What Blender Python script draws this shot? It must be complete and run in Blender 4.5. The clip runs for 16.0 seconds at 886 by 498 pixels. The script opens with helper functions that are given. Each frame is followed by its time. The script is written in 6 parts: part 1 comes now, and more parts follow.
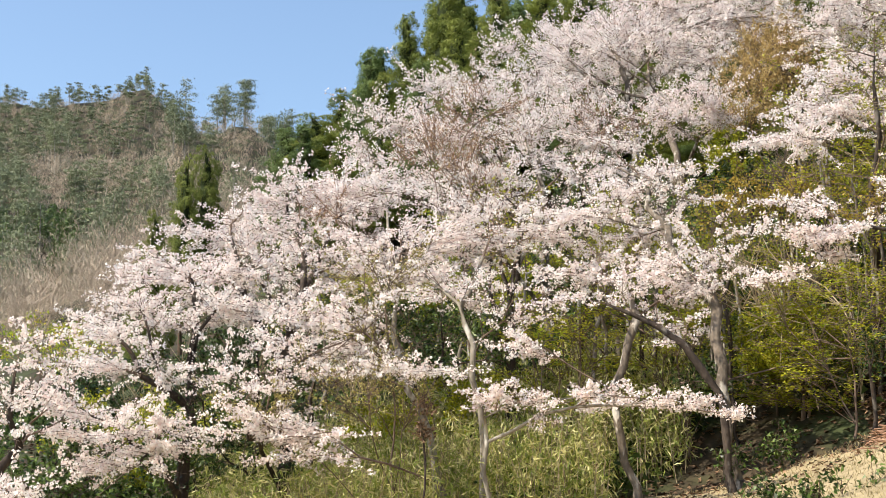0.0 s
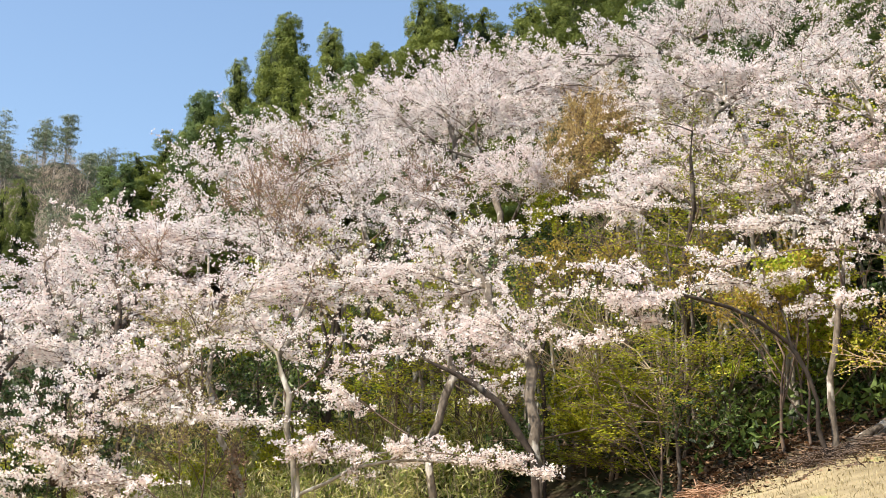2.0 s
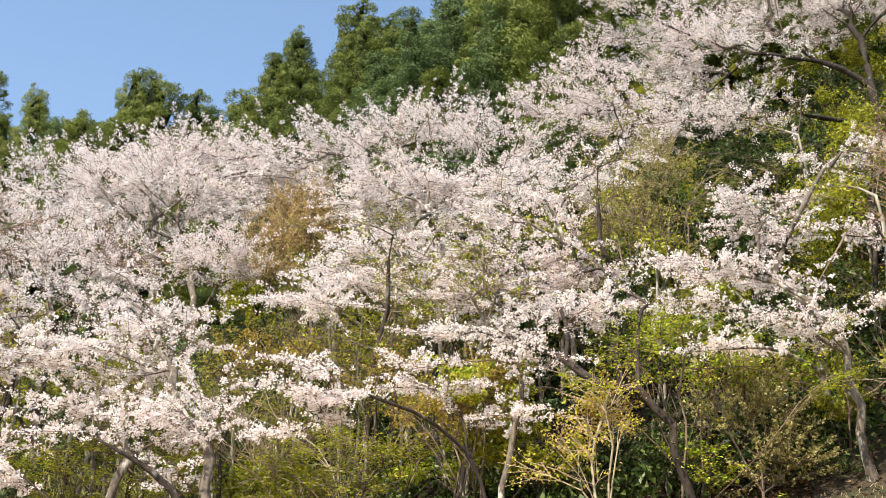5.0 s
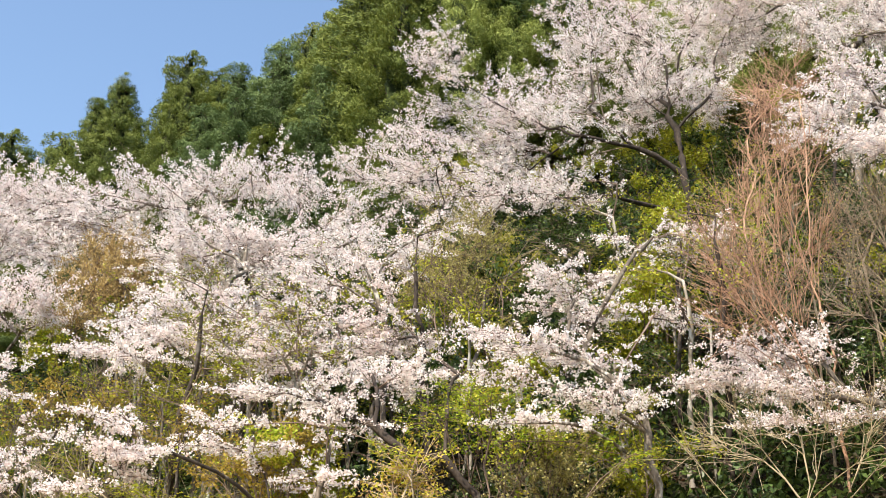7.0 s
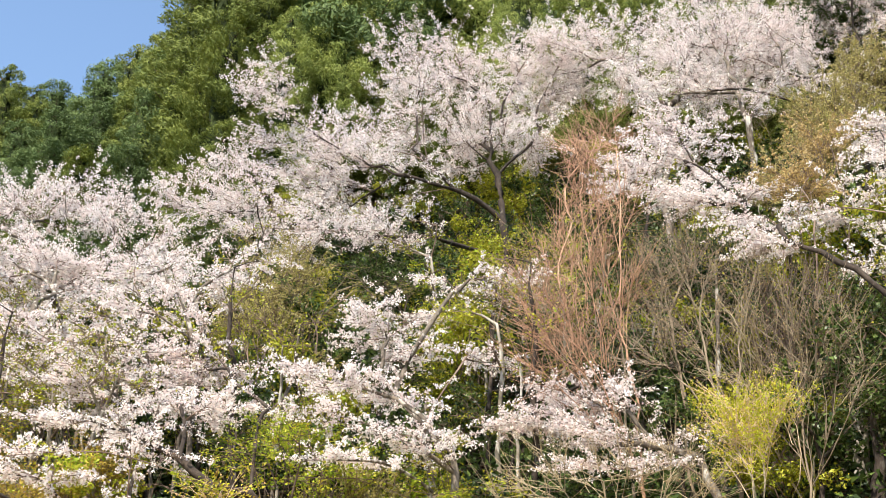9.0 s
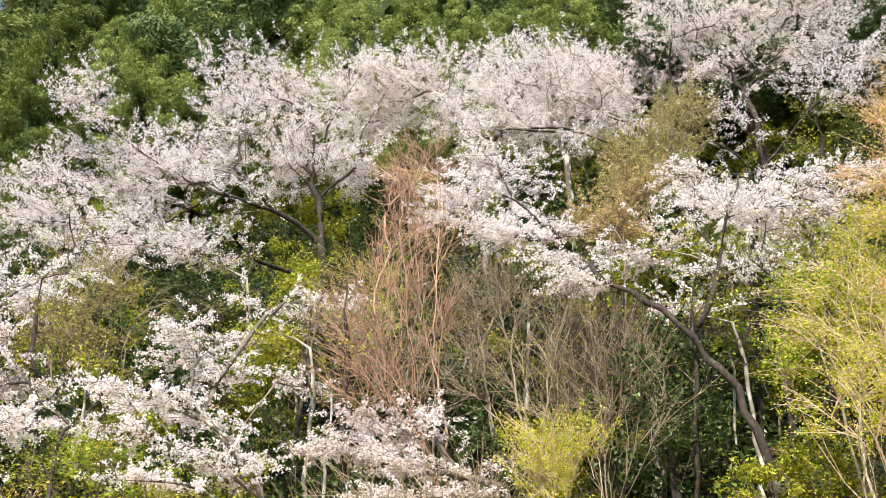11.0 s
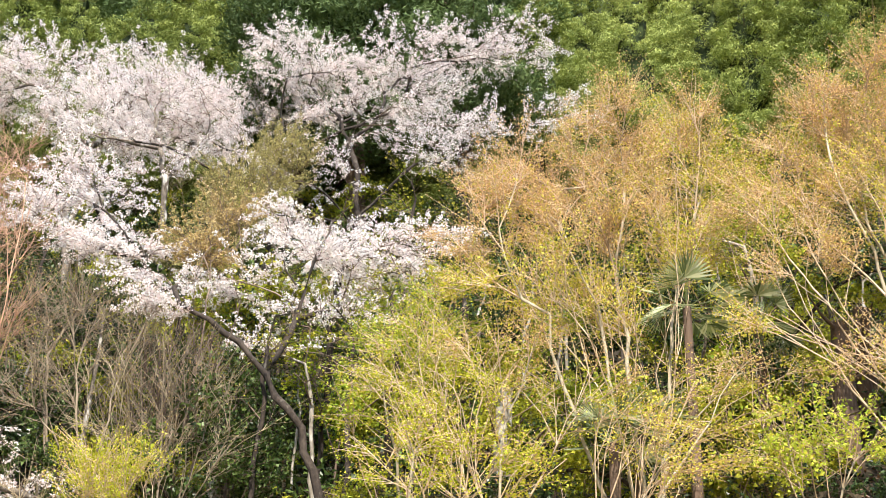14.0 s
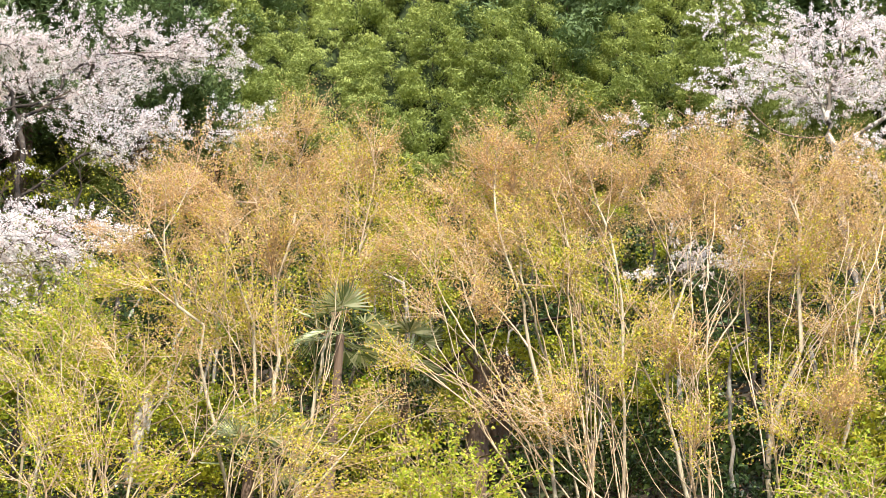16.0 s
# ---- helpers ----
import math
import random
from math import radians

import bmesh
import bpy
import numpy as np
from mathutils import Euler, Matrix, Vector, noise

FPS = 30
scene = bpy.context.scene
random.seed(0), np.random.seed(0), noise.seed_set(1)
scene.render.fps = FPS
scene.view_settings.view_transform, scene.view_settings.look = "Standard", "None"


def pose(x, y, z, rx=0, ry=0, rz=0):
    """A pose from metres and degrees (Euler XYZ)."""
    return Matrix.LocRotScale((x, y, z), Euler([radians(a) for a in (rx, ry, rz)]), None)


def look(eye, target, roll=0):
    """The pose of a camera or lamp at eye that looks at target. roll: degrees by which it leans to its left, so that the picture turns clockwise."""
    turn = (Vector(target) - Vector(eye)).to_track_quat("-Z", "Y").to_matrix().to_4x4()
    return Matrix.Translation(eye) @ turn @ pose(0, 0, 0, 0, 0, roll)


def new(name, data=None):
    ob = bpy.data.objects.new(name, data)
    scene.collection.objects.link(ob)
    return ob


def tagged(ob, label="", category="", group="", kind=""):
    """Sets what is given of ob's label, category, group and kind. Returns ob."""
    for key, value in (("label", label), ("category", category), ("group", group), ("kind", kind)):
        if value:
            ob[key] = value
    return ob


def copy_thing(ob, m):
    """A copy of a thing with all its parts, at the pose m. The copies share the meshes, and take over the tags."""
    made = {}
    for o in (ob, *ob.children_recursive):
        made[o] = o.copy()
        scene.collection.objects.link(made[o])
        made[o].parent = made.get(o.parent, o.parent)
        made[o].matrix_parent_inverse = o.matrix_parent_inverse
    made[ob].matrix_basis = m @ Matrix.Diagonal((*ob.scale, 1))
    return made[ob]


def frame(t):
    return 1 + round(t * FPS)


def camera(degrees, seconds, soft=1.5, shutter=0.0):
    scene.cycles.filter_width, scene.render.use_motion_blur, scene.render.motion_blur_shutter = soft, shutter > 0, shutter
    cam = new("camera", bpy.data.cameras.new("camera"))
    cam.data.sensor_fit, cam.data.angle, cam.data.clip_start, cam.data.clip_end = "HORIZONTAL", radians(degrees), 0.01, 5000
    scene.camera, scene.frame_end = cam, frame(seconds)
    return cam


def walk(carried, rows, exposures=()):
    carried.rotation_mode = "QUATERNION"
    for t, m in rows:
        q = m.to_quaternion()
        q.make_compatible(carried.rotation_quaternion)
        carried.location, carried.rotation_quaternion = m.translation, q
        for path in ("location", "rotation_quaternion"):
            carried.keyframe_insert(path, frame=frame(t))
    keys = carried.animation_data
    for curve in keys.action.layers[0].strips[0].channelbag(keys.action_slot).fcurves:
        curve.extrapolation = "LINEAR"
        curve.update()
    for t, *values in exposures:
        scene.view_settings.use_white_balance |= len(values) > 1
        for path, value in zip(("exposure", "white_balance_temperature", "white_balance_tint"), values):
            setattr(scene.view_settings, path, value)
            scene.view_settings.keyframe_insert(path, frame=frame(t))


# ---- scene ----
cam = camera(35.5, 16.0, soft=0.5)
EYE = 1.6
# seconds, pitch, roll, yaw: the camera turns where it is held
TURNS = [
    (0.0, 13.5, -0.0, -0.0),
    (0.5, 13.977, -0.116, -1.699),
    (1.0, 14.513, -0.296, -3.619),
    (1.5, 15.079, -0.574, -5.603),
    (2.0, 15.723, -0.843, -7.802),
    (2.5, 16.387, -1.046, -10.16),
    (3.0, 16.972, -1.212, -12.355),
    (3.5, 17.574, -1.399, -14.642),
    (4.0, 18.254, -1.67, -17.001),
    (4.5, 19.053, -2.074, -19.231),
    (5.0, 19.965, -2.426, -21.468),
    (7.5, 23.657, -2.939, -31.804),
    (8.0, 24.162, -2.878, -33.851),
    (8.5, 24.559, -2.748, -35.861),
    (9.0, 24.914, -2.542, -37.833),
    (11.5, 26.608, -1.897, -48.162),
    (12.0, 26.917, -2.032, -50.694),
    (12.5, 27.244, -2.131, -53.61),
    (13.0, 27.566, -2.092, -56.993),
    (13.5, 27.885, -1.875, -60.768),
    (14.0, 28.183, -1.621, -64.767),
    (14.5, 28.474, -1.432, -68.834),
    (15.0, 28.798, -1.428, -72.89),
    (15.5, 29.106, -1.604, -76.857),
    (16.0, 29.456, -1.896, -80.677),
]
walk(cam, [(t, pose(0, 0, EYE, 90 + pitch, roll, yaw)) for t, pitch, roll, yaw in TURNS],
     [(0.0, 0.70, 6500, 10), (5.0, 0.78, 6500, 10), (9.0, 0.93, 6350, 10), (12.5, 1.02, 6200, 10), (16.0, 1.15, 6200, 10)])

# ---- light ----
SUN_AZ, SUN_EL = 246.0, 50.0
world = bpy.data.worlds.new("sky")
scene.world = world
world.use_nodes = True
wn = world.node_tree
sky = wn.nodes.new("ShaderNodeTexSky")
sky.sky_type, sky.sun_disc = "NISHITA", False
sky.sun_elevation, sky.sun_rotation = radians(SUN_EL), radians(SUN_AZ)
sky.air_density, sky.dust_density, sky.ozone_density = 1.2, 0.7, 1.6
hue = wn.nodes.new("ShaderNodeHueSaturation")
hue.inputs["Saturation"].default_value, hue.inputs["Value"].default_value = 1.0, 1.06
wn.links.new(sky.outputs[0], hue.inputs["Color"])
wn.links.new(hue.outputs[0], wn.nodes["Background"].inputs[0])
wn.nodes["Background"].inputs[1].default_value = 0.125
sun = new("sun", bpy.data.lights.new("sun", "SUN"))
sun.data.energy, sun.data.angle, sun.data.color = 5.0, radians(0.5), (1.0, 0.91, 0.77)
sun_from = Vector((math.sin(radians(SUN_AZ)) * math.cos(radians(SUN_EL)), math.cos(radians(SUN_AZ)) * math.cos(radians(SUN_EL)), math.sin(radians(SUN_EL))))
sun.matrix_world = look(sun_from * 300, (0, 0, 0))


# ---- materials ----
def mat(name, colour, dark=None, light=None, scale=3.0, rough=0.8, through_light=0.0, island=0.0, bump=0.0, detail=8.0, stretch=(1, 1, 1), spots=None):
    """A surface: three tones over noise at two scales, with a shift from piece to piece, relief, and light let through for leaves."""
    m = bpy.data.materials.new(name)
    m.use_nodes = True
    n, l = m.node_tree.nodes, m.node_tree.links
    b = n["Principled BSDF"]
    b.inputs["Roughness"].default_value = rough
    b.inputs["Specular IOR Level"].default_value = 0.25
    geo = n.new("ShaderNodeNewGeometry")
    mapping = n.new("ShaderNodeMapping")
    mapping.inputs["Scale"].default_value = stretch
    l.new(geo.outputs["Position"], mapping.inputs[0])
    big = n.new("ShaderNodeTexNoise")
    big.inputs["Scale"].default_value, big.inputs["Detail"].default_value = scale * 0.12, 3
    fine = n.new("ShaderNodeTexNoise")
    fine.inputs["Scale"].default_value, fine.inputs["Detail"].default_value = scale, detail
    for x in (big, fine):
        l.new(mapping.outputs[0], x.inputs["Vector"])
    add = n.new("ShaderNodeMath")
    add.operation = "ADD"
    half = n.new("ShaderNodeMath")
    half.operation, half.inputs[1].default_value = "MULTIPLY", 0.5
    l.new(big.outputs[0], add.inputs[0])
    l.new(fine.outputs[0], add.inputs[1])
    l.new(add.outputs[0], half.inputs[0])
    tone = half.outputs[0]
    if island:
        sub = n.new("ShaderNodeMath")
        sub.operation, sub.inputs[1].default_value = "SUBTRACT", 0.5
        l.new(geo.outputs["Random Per Island"], sub.inputs[0])
        mad = n.new("ShaderNodeMath")
        mad.operation, mad.inputs[1].default_value = "MULTIPLY_ADD", island
        l.new(sub.outputs[0], mad.inputs[0])
        l.new(tone, mad.inputs[2])
        tone = mad.outputs[0]
    ramp = n.new("ShaderNodeValToRGB")
    dark = dark or tuple(c * 0.6 for c in colour)
    light = light or tuple(min(1, c * 1.35) for c in colour)
    e = ramp.color_ramp.elements
    e[0].position, e[0].color = 0.32, (*dark, 1)
    e[1].position, e[1].color = 0.68, (*light, 1)
    mid = e.new(0.5)
    mid.color = (*colour, 1)
    l.new(tone, ramp.inputs[0])
    tint = ramp.outputs[0]
    if spots:
        vor = n.new("ShaderNodeTexNoise")
        vor.inputs["Scale"].default_value, vor.inputs["Detail"].default_value = spots[0], 4
        l.new(mapping.outputs[0], vor.inputs["Vector"])
        cut = n.new("ShaderNodeMapRange")
        cut.inputs["From Min"].default_value, cut.inputs["From Max"].default_value = spots[2], spots[2] + 0.08
        l.new(vor.outputs[0], cut.inputs["Value"])
        mix = n.new("ShaderNodeMix")
        mix.data_type = "RGBA"
        l.new(cut.outputs[0], mix.inputs["Factor"])
        l.new(tint, mix.inputs["A"])
        mix.inputs["B"].default_value = (*spots[1], 1)
        tint = mix.outputs["Result"]
    l.new(tint, b.inputs["Base Color"])
    if bump:
        bm_node = n.new("ShaderNodeBump")
        bm_node.inputs["Strength"].default_value, bm_node.inputs["Distance"].default_value = bump, 0.03
        l.new(fine.outputs[0], bm_node.inputs["Height"])
        l.new(bm_node.outputs[0], b.inputs["Normal"])
    if through_light:
        tr = n.new("ShaderNodeBsdfTranslucent")
        l.new(tint, tr.inputs[0])
        ms = n.new("ShaderNodeMixShader")
        ms.inputs[0].default_value = through_light
        l.new(b.outputs[0], ms.inputs[1])
        l.new(tr.outputs[0], ms.inputs[2])
        l.new(ms.outputs[0], n["Material Output"].inputs[0])
    return m


BLOSSOM = mat("cherry_blossom", (0.93, 0.865, 0.835), (0.85, 0.72, 0.69), (0.96, 0.925, 0.90), 1.2, 0.7, 0.45, 0.6)
BUD = mat("reddish_bud_leaf", (0.42, 0.26, 0.16), (0.30, 0.16, 0.10), (0.50, 0.36, 0.20), 1.2, 0.6, 0.35, 0.5)
MAPLE_GREEN = mat("fresh_maple_leaf", (0.38, 0.46, 0.035), (0.22, 0.32, 0.02), (0.52, 0.57, 0.065), 0.9, 0.55, 0.4, 0.5)
MAPLE_YELLOW = mat("yellow_maple_leaf", (0.63, 0.55, 0.05), (0.48, 0.44, 0.03), (0.73, 0.65, 0.11), 0.9, 0.55, 0.4, 0.5)
MAPLE_ORANGE = mat("orange_new_leaf", (0.71, 0.48, 0.20), (0.58, 0.34, 0.15), (0.77, 0.58, 0.28), 0.9, 0.55, 0.4, 0.5)
LIME = mat("lime_leaf", (0.48, 0.50, 0.022), (0.32, 0.38, 0.013), (0.60, 0.59, 0.05), 0.9, 0.5, 0.4, 0.5)
OLIVE = mat("olive_spring_leaf", (0.36, 0.36, 0.025), (0.19, 0.20, 0.014), (0.52, 0.50, 0.05), 0.9, 0.55, 0.4, 0.5)
OCHRE = mat("ochre_new_leaf", (0.40, 0.29, 0.05), (0.26, 0.18, 0.03), (0.52, 0.40, 0.08), 0.9, 0.55, 0.4, 0.5)
TAN_BUD = mat("tan_bud", (0.52, 0.38, 0.15), (0.38, 0.26, 0.10), (0.60, 0.47, 0.22), 0.9, 0.7, 0.3, 0.5)
EVERGREEN = mat("glossy_evergreen_leaf", (0.06, 0.10, 0.022), (0.025, 0.045, 0.010), (0.15, 0.21, 0.05), 0.9, 0.4, 0.25, 0.6)
IVY = mat("ivy_leaf", (0.038, 0.068, 0.02), (0.016, 0.032, 0.01), (0.09, 0.14, 0.04), 0.9, 0.35, 0.2, 0.6)
CEDAR = mat("cedar_spray", (0.165, 0.20, 0.036), (0.08, 0.105, 0.02), (0.27, 0.30, 0.065), 0.4, 0.7, 0.15, 0.25)
CYPRESS = mat("dark_conifer_spray", (0.12, 0.175, 0.055), (0.06, 0.09, 0.028), (0.20, 0.26, 0.085), 0.4, 0.7, 0.15, 0.2)
FROND = mat("feathery_conifer_frond", (0.32, 0.37, 0.09), (0.14, 0.18, 0.04), (0.50, 0.54, 0.16), 0.4, 0.7, 0.2, 0.3)
# greyer than the near conifers: distance haze is put into this colour
PINE = mat("hazed_pine_needles", (0.19, 0.215, 0.125), (0.12, 0.14, 0.085), (0.26, 0.285, 0.165), 0.06, 0.8, 0.1, 0.2)
BARE = mat("bare_far_twigs", (0.47, 0.37, 0.275), (0.34, 0.265, 0.20), (0.58, 0.48, 0.37), 0.06, 0.9, 0.0, 0.5)
BAMBOO = mat("bamboo_grass_leaf", (0.46, 0.47, 0.13), (0.24, 0.30, 0.06), (0.74, 0.68, 0.33), 0.9, 0.5, 0.35, 0.7)
STRAW = mat("dry_grass_blade", (0.40, 0.33, 0.18), (0.25, 0.20, 0.095), (0.54, 0.45, 0.27), 0.9, 0.7, 0.2, 0.6)
# near-black tone: the shade inside conifer crowns is put into this colour
CORE_SHADE = mat("crown_shade_tone", (0.03, 0.042, 0.013), (0.012, 0.018, 0.006), (0.055, 0.075, 0.022), 6.0, 0.98, 0, 0, 1.0)
OLIVE_BUD = mat("olive_bud", (0.42, 0.37, 0.13), (0.28, 0.25, 0.08), (0.52, 0.46, 0.19), 0.9, 0.7, 0.35, 0.5)
PALM = mat("palm_leaf", (0.28, 0.33, 0.15), (0.13, 0.17, 0.07), (0.55, 0.56, 0.36), 1.2, 0.4, 0.2, 0.7)
BARK = mat("cherry_bark", (0.135, 0.11, 0.085), (0.045, 0.036, 0.028), (0.26, 0.215, 0.17), 14.0, 0.95, 0, 0, 1.0, 8, (1, 1, 0.5), (4.5, (0.48, 0.44, 0.38), 0.55))
DARK_BARK = mat("dark_cherry_bark", (0.045, 0.034, 0.027), (0.02, 0.016, 0.013), (0.09, 0.07, 0.055), 12.0, 0.95, 0, 0, 1.0, 8, (1, 1, 0.6), (3.5, (0.17, 0.15, 0.125), 0.62))
PALE_BARK = mat("pale_lichened_bark", (0.235, 0.205, 0.16), (0.10, 0.085, 0.062), (0.40, 0.36, 0.30), 9.0, 0.9, 0, 0, 0.9, 8, (1, 1, 0.5), (3.5, (0.50, 0.47, 0.41), 0.56))
MAPLE_TWIG = mat("pinkish_maple_twig", (0.50, 0.37, 0.24), (0.34, 0.23, 0.14), (0.62, 0.49, 0.34), 3.0, 0.9)
GREY_TWIG = mat("grey_brown_twig", (0.22, 0.17, 0.115), (0.12, 0.09, 0.06), (0.33, 0.27, 0.19), 3.0, 0.9)
MAPLE_BARK = mat("tan_maple_bark", (0.33, 0.275, 0.185), (0.16, 0.125, 0.08), (0.48, 0.42, 0.31), 8.0, 0.85, 0, 0, 0.5, 8, (1, 1, 0.4))
TWIG = mat("twig_bark", (0.17, 0.12, 0.09), (0.09, 0.065, 0.05), (0.28, 0.21, 0.16), 3.0, 0.9)
TAN_TWIG = mat("tan_bare_twig", (0.36, 0.29, 0.18), (0.22, 0.17, 0.10), (0.48, 0.40, 0.27), 3.0, 0.9)
RED_TWIG = mat("reddish_bare_twig", (0.42, 0.25, 0.16), (0.25, 0.14, 0.09), (0.54, 0.36, 0.24), 3.0, 0.9)
CEDAR_BARK = mat("cedar_bark", (0.12, 0.08, 0.055), None, None, 12, 0.9, 0, 0, 0.8, 8, (1, 1, 0.15))
SOIL = mat("hillside_soil", (0.038, 0.029, 0.017), (0.016, 0.013, 0.008), (0.08, 0.058, 0.033), 2.2, 0.95, 0, 0, 1.0, 12, (1, 1, 1), (0.35, (0.04, 0.05, 0.018), 0.5))
FIELD = mat("dry_field", (0.31, 0.25, 0.145), (0.18, 0.14, 0.075), (0.43, 0.35, 0.215), 3.0, 0.95, 0, 0, 0.8, 12, (1, 1, 1), (0.8, (0.28, 0.26, 0.10), 0.62))
LITTER = mat("leaf_litter", (0.17, 0.10, 0.06), (0.08, 0.05, 0.03), (0.30, 0.19, 0.11), 2.0, 0.9, 0, 0.6)


# ---- the ground ----
AZ = [-180, -60, -20, -10, 0, 8, 12, 16, 18, 24, 32, 50, 80, 105, 150, 180]
FOOT_EL = [0, -1, -2, -1, 1.5, 3.3, 3.9, 5.2, 5.8, 7.5, 8.3, 10, 13, 13.5, 2, 0]
FOOT_D = [28, 28, 28, 28, 28, 28, 28, 27.5, 27, 27, 26.5, 25, 22, 22, 26, 28]
SLOPE = [0.02, 0.1, 0.22, 0.31, 0.40, 0.46, 0.50, 0.54, 0.56, 0.64, 0.76, 0.80, 0.82, 0.80, 0.2, 0.02]
RIDGE_AZ = [-180, -60, -25, -20, -16.5, -14.4, -12.8, -11.5, -9, -7.6, -6, -3, 0, 110, 150, 180]
RIDGE_NEAR = [3, 9, 14.5, 16.0, 16.8, 16.3, 15.9, 18.4, 18.8, 18.0, 17.0, 15, 12, 12, 6, 3]
RIDGE_FAR = [4, 14, 17.6, 18.3, 18.7, 19.4, 19.6, 18.7, 17.2, 16.5, 15, 13, 12, 12, 8, 4]


def ground_z(x, y):
    """Height of the ground: a field at the camera, the wooded slope, and the ridges behind."""
    x, y = np.asarray(x, float), np.asarray(y, float)
    d, az = np.hypot(x, y), np.degrees(np.arctan2(x, y))
    d0 = np.interp(az, AZ, FOOT_D)
    z0 = EYE + d0 * np.tan(np.radians(np.interp(az, AZ, FOOT_EL)))
    s = np.interp(az, AZ, SLOPE)
    front = z0 * np.clip(d / d0, 0, 1) ** 1.5
    crest = 118.0
    up = np.clip(d - d0, 0, crest - d0)
    over = np.clip(d - crest, 0, None)
    z = front + s * up - 0.12 * np.minimum(over, 90) + 0.25 * np.sin(x * 0.35 + 1) * np.sin(y * 0.31) * np.clip((d - 31) / 10, 0, 1)
    near = 330 * np.tan(np.radians(np.interp(az, RIDGE_AZ, RIDGE_NEAR)))
    bump = 1.6 * np.sin(az * 1.1 + d * 0.012) + 1.1 * np.sin(az * 2.3 + 1.7 - d * 0.02)
    z = np.maximum(z, np.where(d > 150, (near + bump) * np.clip((d - 130) / 200, 0, 1) - np.clip(d - 330, 0, None) * 0.3, -50))
    far = 720 * np.tan(np.radians(np.interp(az, RIDGE_AZ, RIDGE_FAR)))
    z = np.maximum(z, np.where(d > 300, (far + 1.4 * bump) * np.clip((d - 260) / 460, 0, 1) - np.clip(d - 720, 0, None) * 0.35, -50))
    return np.maximum(z, -3)


def gz(x, y):
    return float(ground_z(x, y))


def mesh_object(name, verts, faces, material, parent=None, smooth=False):
    """One mesh object from arrays of corners and of faces with the same number of corners each."""
    verts, faces = np.asarray(verts, np.float32), np.asarray(faces, np.int32)
    me = bpy.data.meshes.new(name)
    me.vertices.add(len(verts))
    me.vertices.foreach_set("co", verts.ravel())
    k = faces.shape[1]
    me.loops.add(faces.size)
    me.loops.foreach_set("vertex_index", faces.ravel())
    me.polygons.add(len(faces))
    me.polygons.foreach_set("loop_start", np.arange(0, faces.size, k, dtype=np.int32))
    if smooth:
        me.polygons.foreach_set("use_smooth", np.ones(len(faces), bool))
    me.update(calc_edges=True)
    me.materials.append(material)
    ob = new(name, me)
    if parent:
        ob.parent = parent
    return ob


def build_ground():
    az = np.radians(np.concatenate([np.arange(-180, -30, 5), np.arange(-30, 115, 0.75), np.arange(115, 180, 5)]))
    r = np.concatenate([[0.02], np.linspace(2, 20, 12), np.linspace(20.6, 60, 80), np.linspace(61.5, 130, 40), np.geomspace(135, 900, 60), [1200, 1800, 2600, 4000]])
    a, rr = np.meshgrid(az, r, indexing="ij")
    x, y = np.sin(a) * rr, np.cos(a) * rr
    v = np.stack([x, y, ground_z(x, y)], -1).reshape(-1, 3)
    na, nr = len(az), len(r)
    i, j = np.meshgrid(np.arange(na), np.arange(nr - 1), indexing="ij")
    i2 = (i + 1) % na
    f = np.stack([i * nr + j, i * nr + j + 1, i2 * nr + j + 1, i2 * nr + j], -1).reshape(-1, 4)
    ob = mesh_object("ground", v, f, SOIL, smooth=True)
    bm = bmesh.new()
    bm.from_mesh(ob.data)
    bmesh.ops.holes_fill(bm, edges=[e for e in bm.edges if e.is_boundary and e.verts[0].co.xy.length < 0.1], sides=0)
    bm.to_mesh(ob.data)
    bm.free()
    return tagged(ob, "sloping hillside of soil, leaf litter and dry grass", "ground", kind="structure")


build_ground()


def build_field():
    """The mown field of dry grass at the foot of the slope."""
    az = np.radians(np.linspace(-180, 180, 241))
    s = np.linspace(0.0, 0.975, 30)
    a, q = np.meshgrid(az, s, indexing="ij")
    d = q * (np.interp(np.degrees(a), AZ, FOOT_D) + 0.5 * np.sin(a * 60) - 0.3 * np.cos(a * 131))
    x, y = np.sin(a) * d, np.cos(a) * d
    v = np.stack([x, y, ground_z(x, y) + 0.03], -1).reshape(-1, 3)
    i, j = np.meshgrid(np.arange(240), np.arange(29), indexing="ij")
    f = np.stack([i * 30 + j, i * 30 + j + 1, i * 30 + j + 31, i * 30 + j + 30], -1).reshape(-1, 4)
    tagged(mesh_object("field", v, f, FIELD, smooth=True), "mown field of straw-coloured dry grass", "field", kind="structure")


build_field()


# ---- plants: how they grow ----
def unit(v):
    return v / np.maximum(np.linalg.norm(v, axis=-1, keepdims=True), 1e-9)


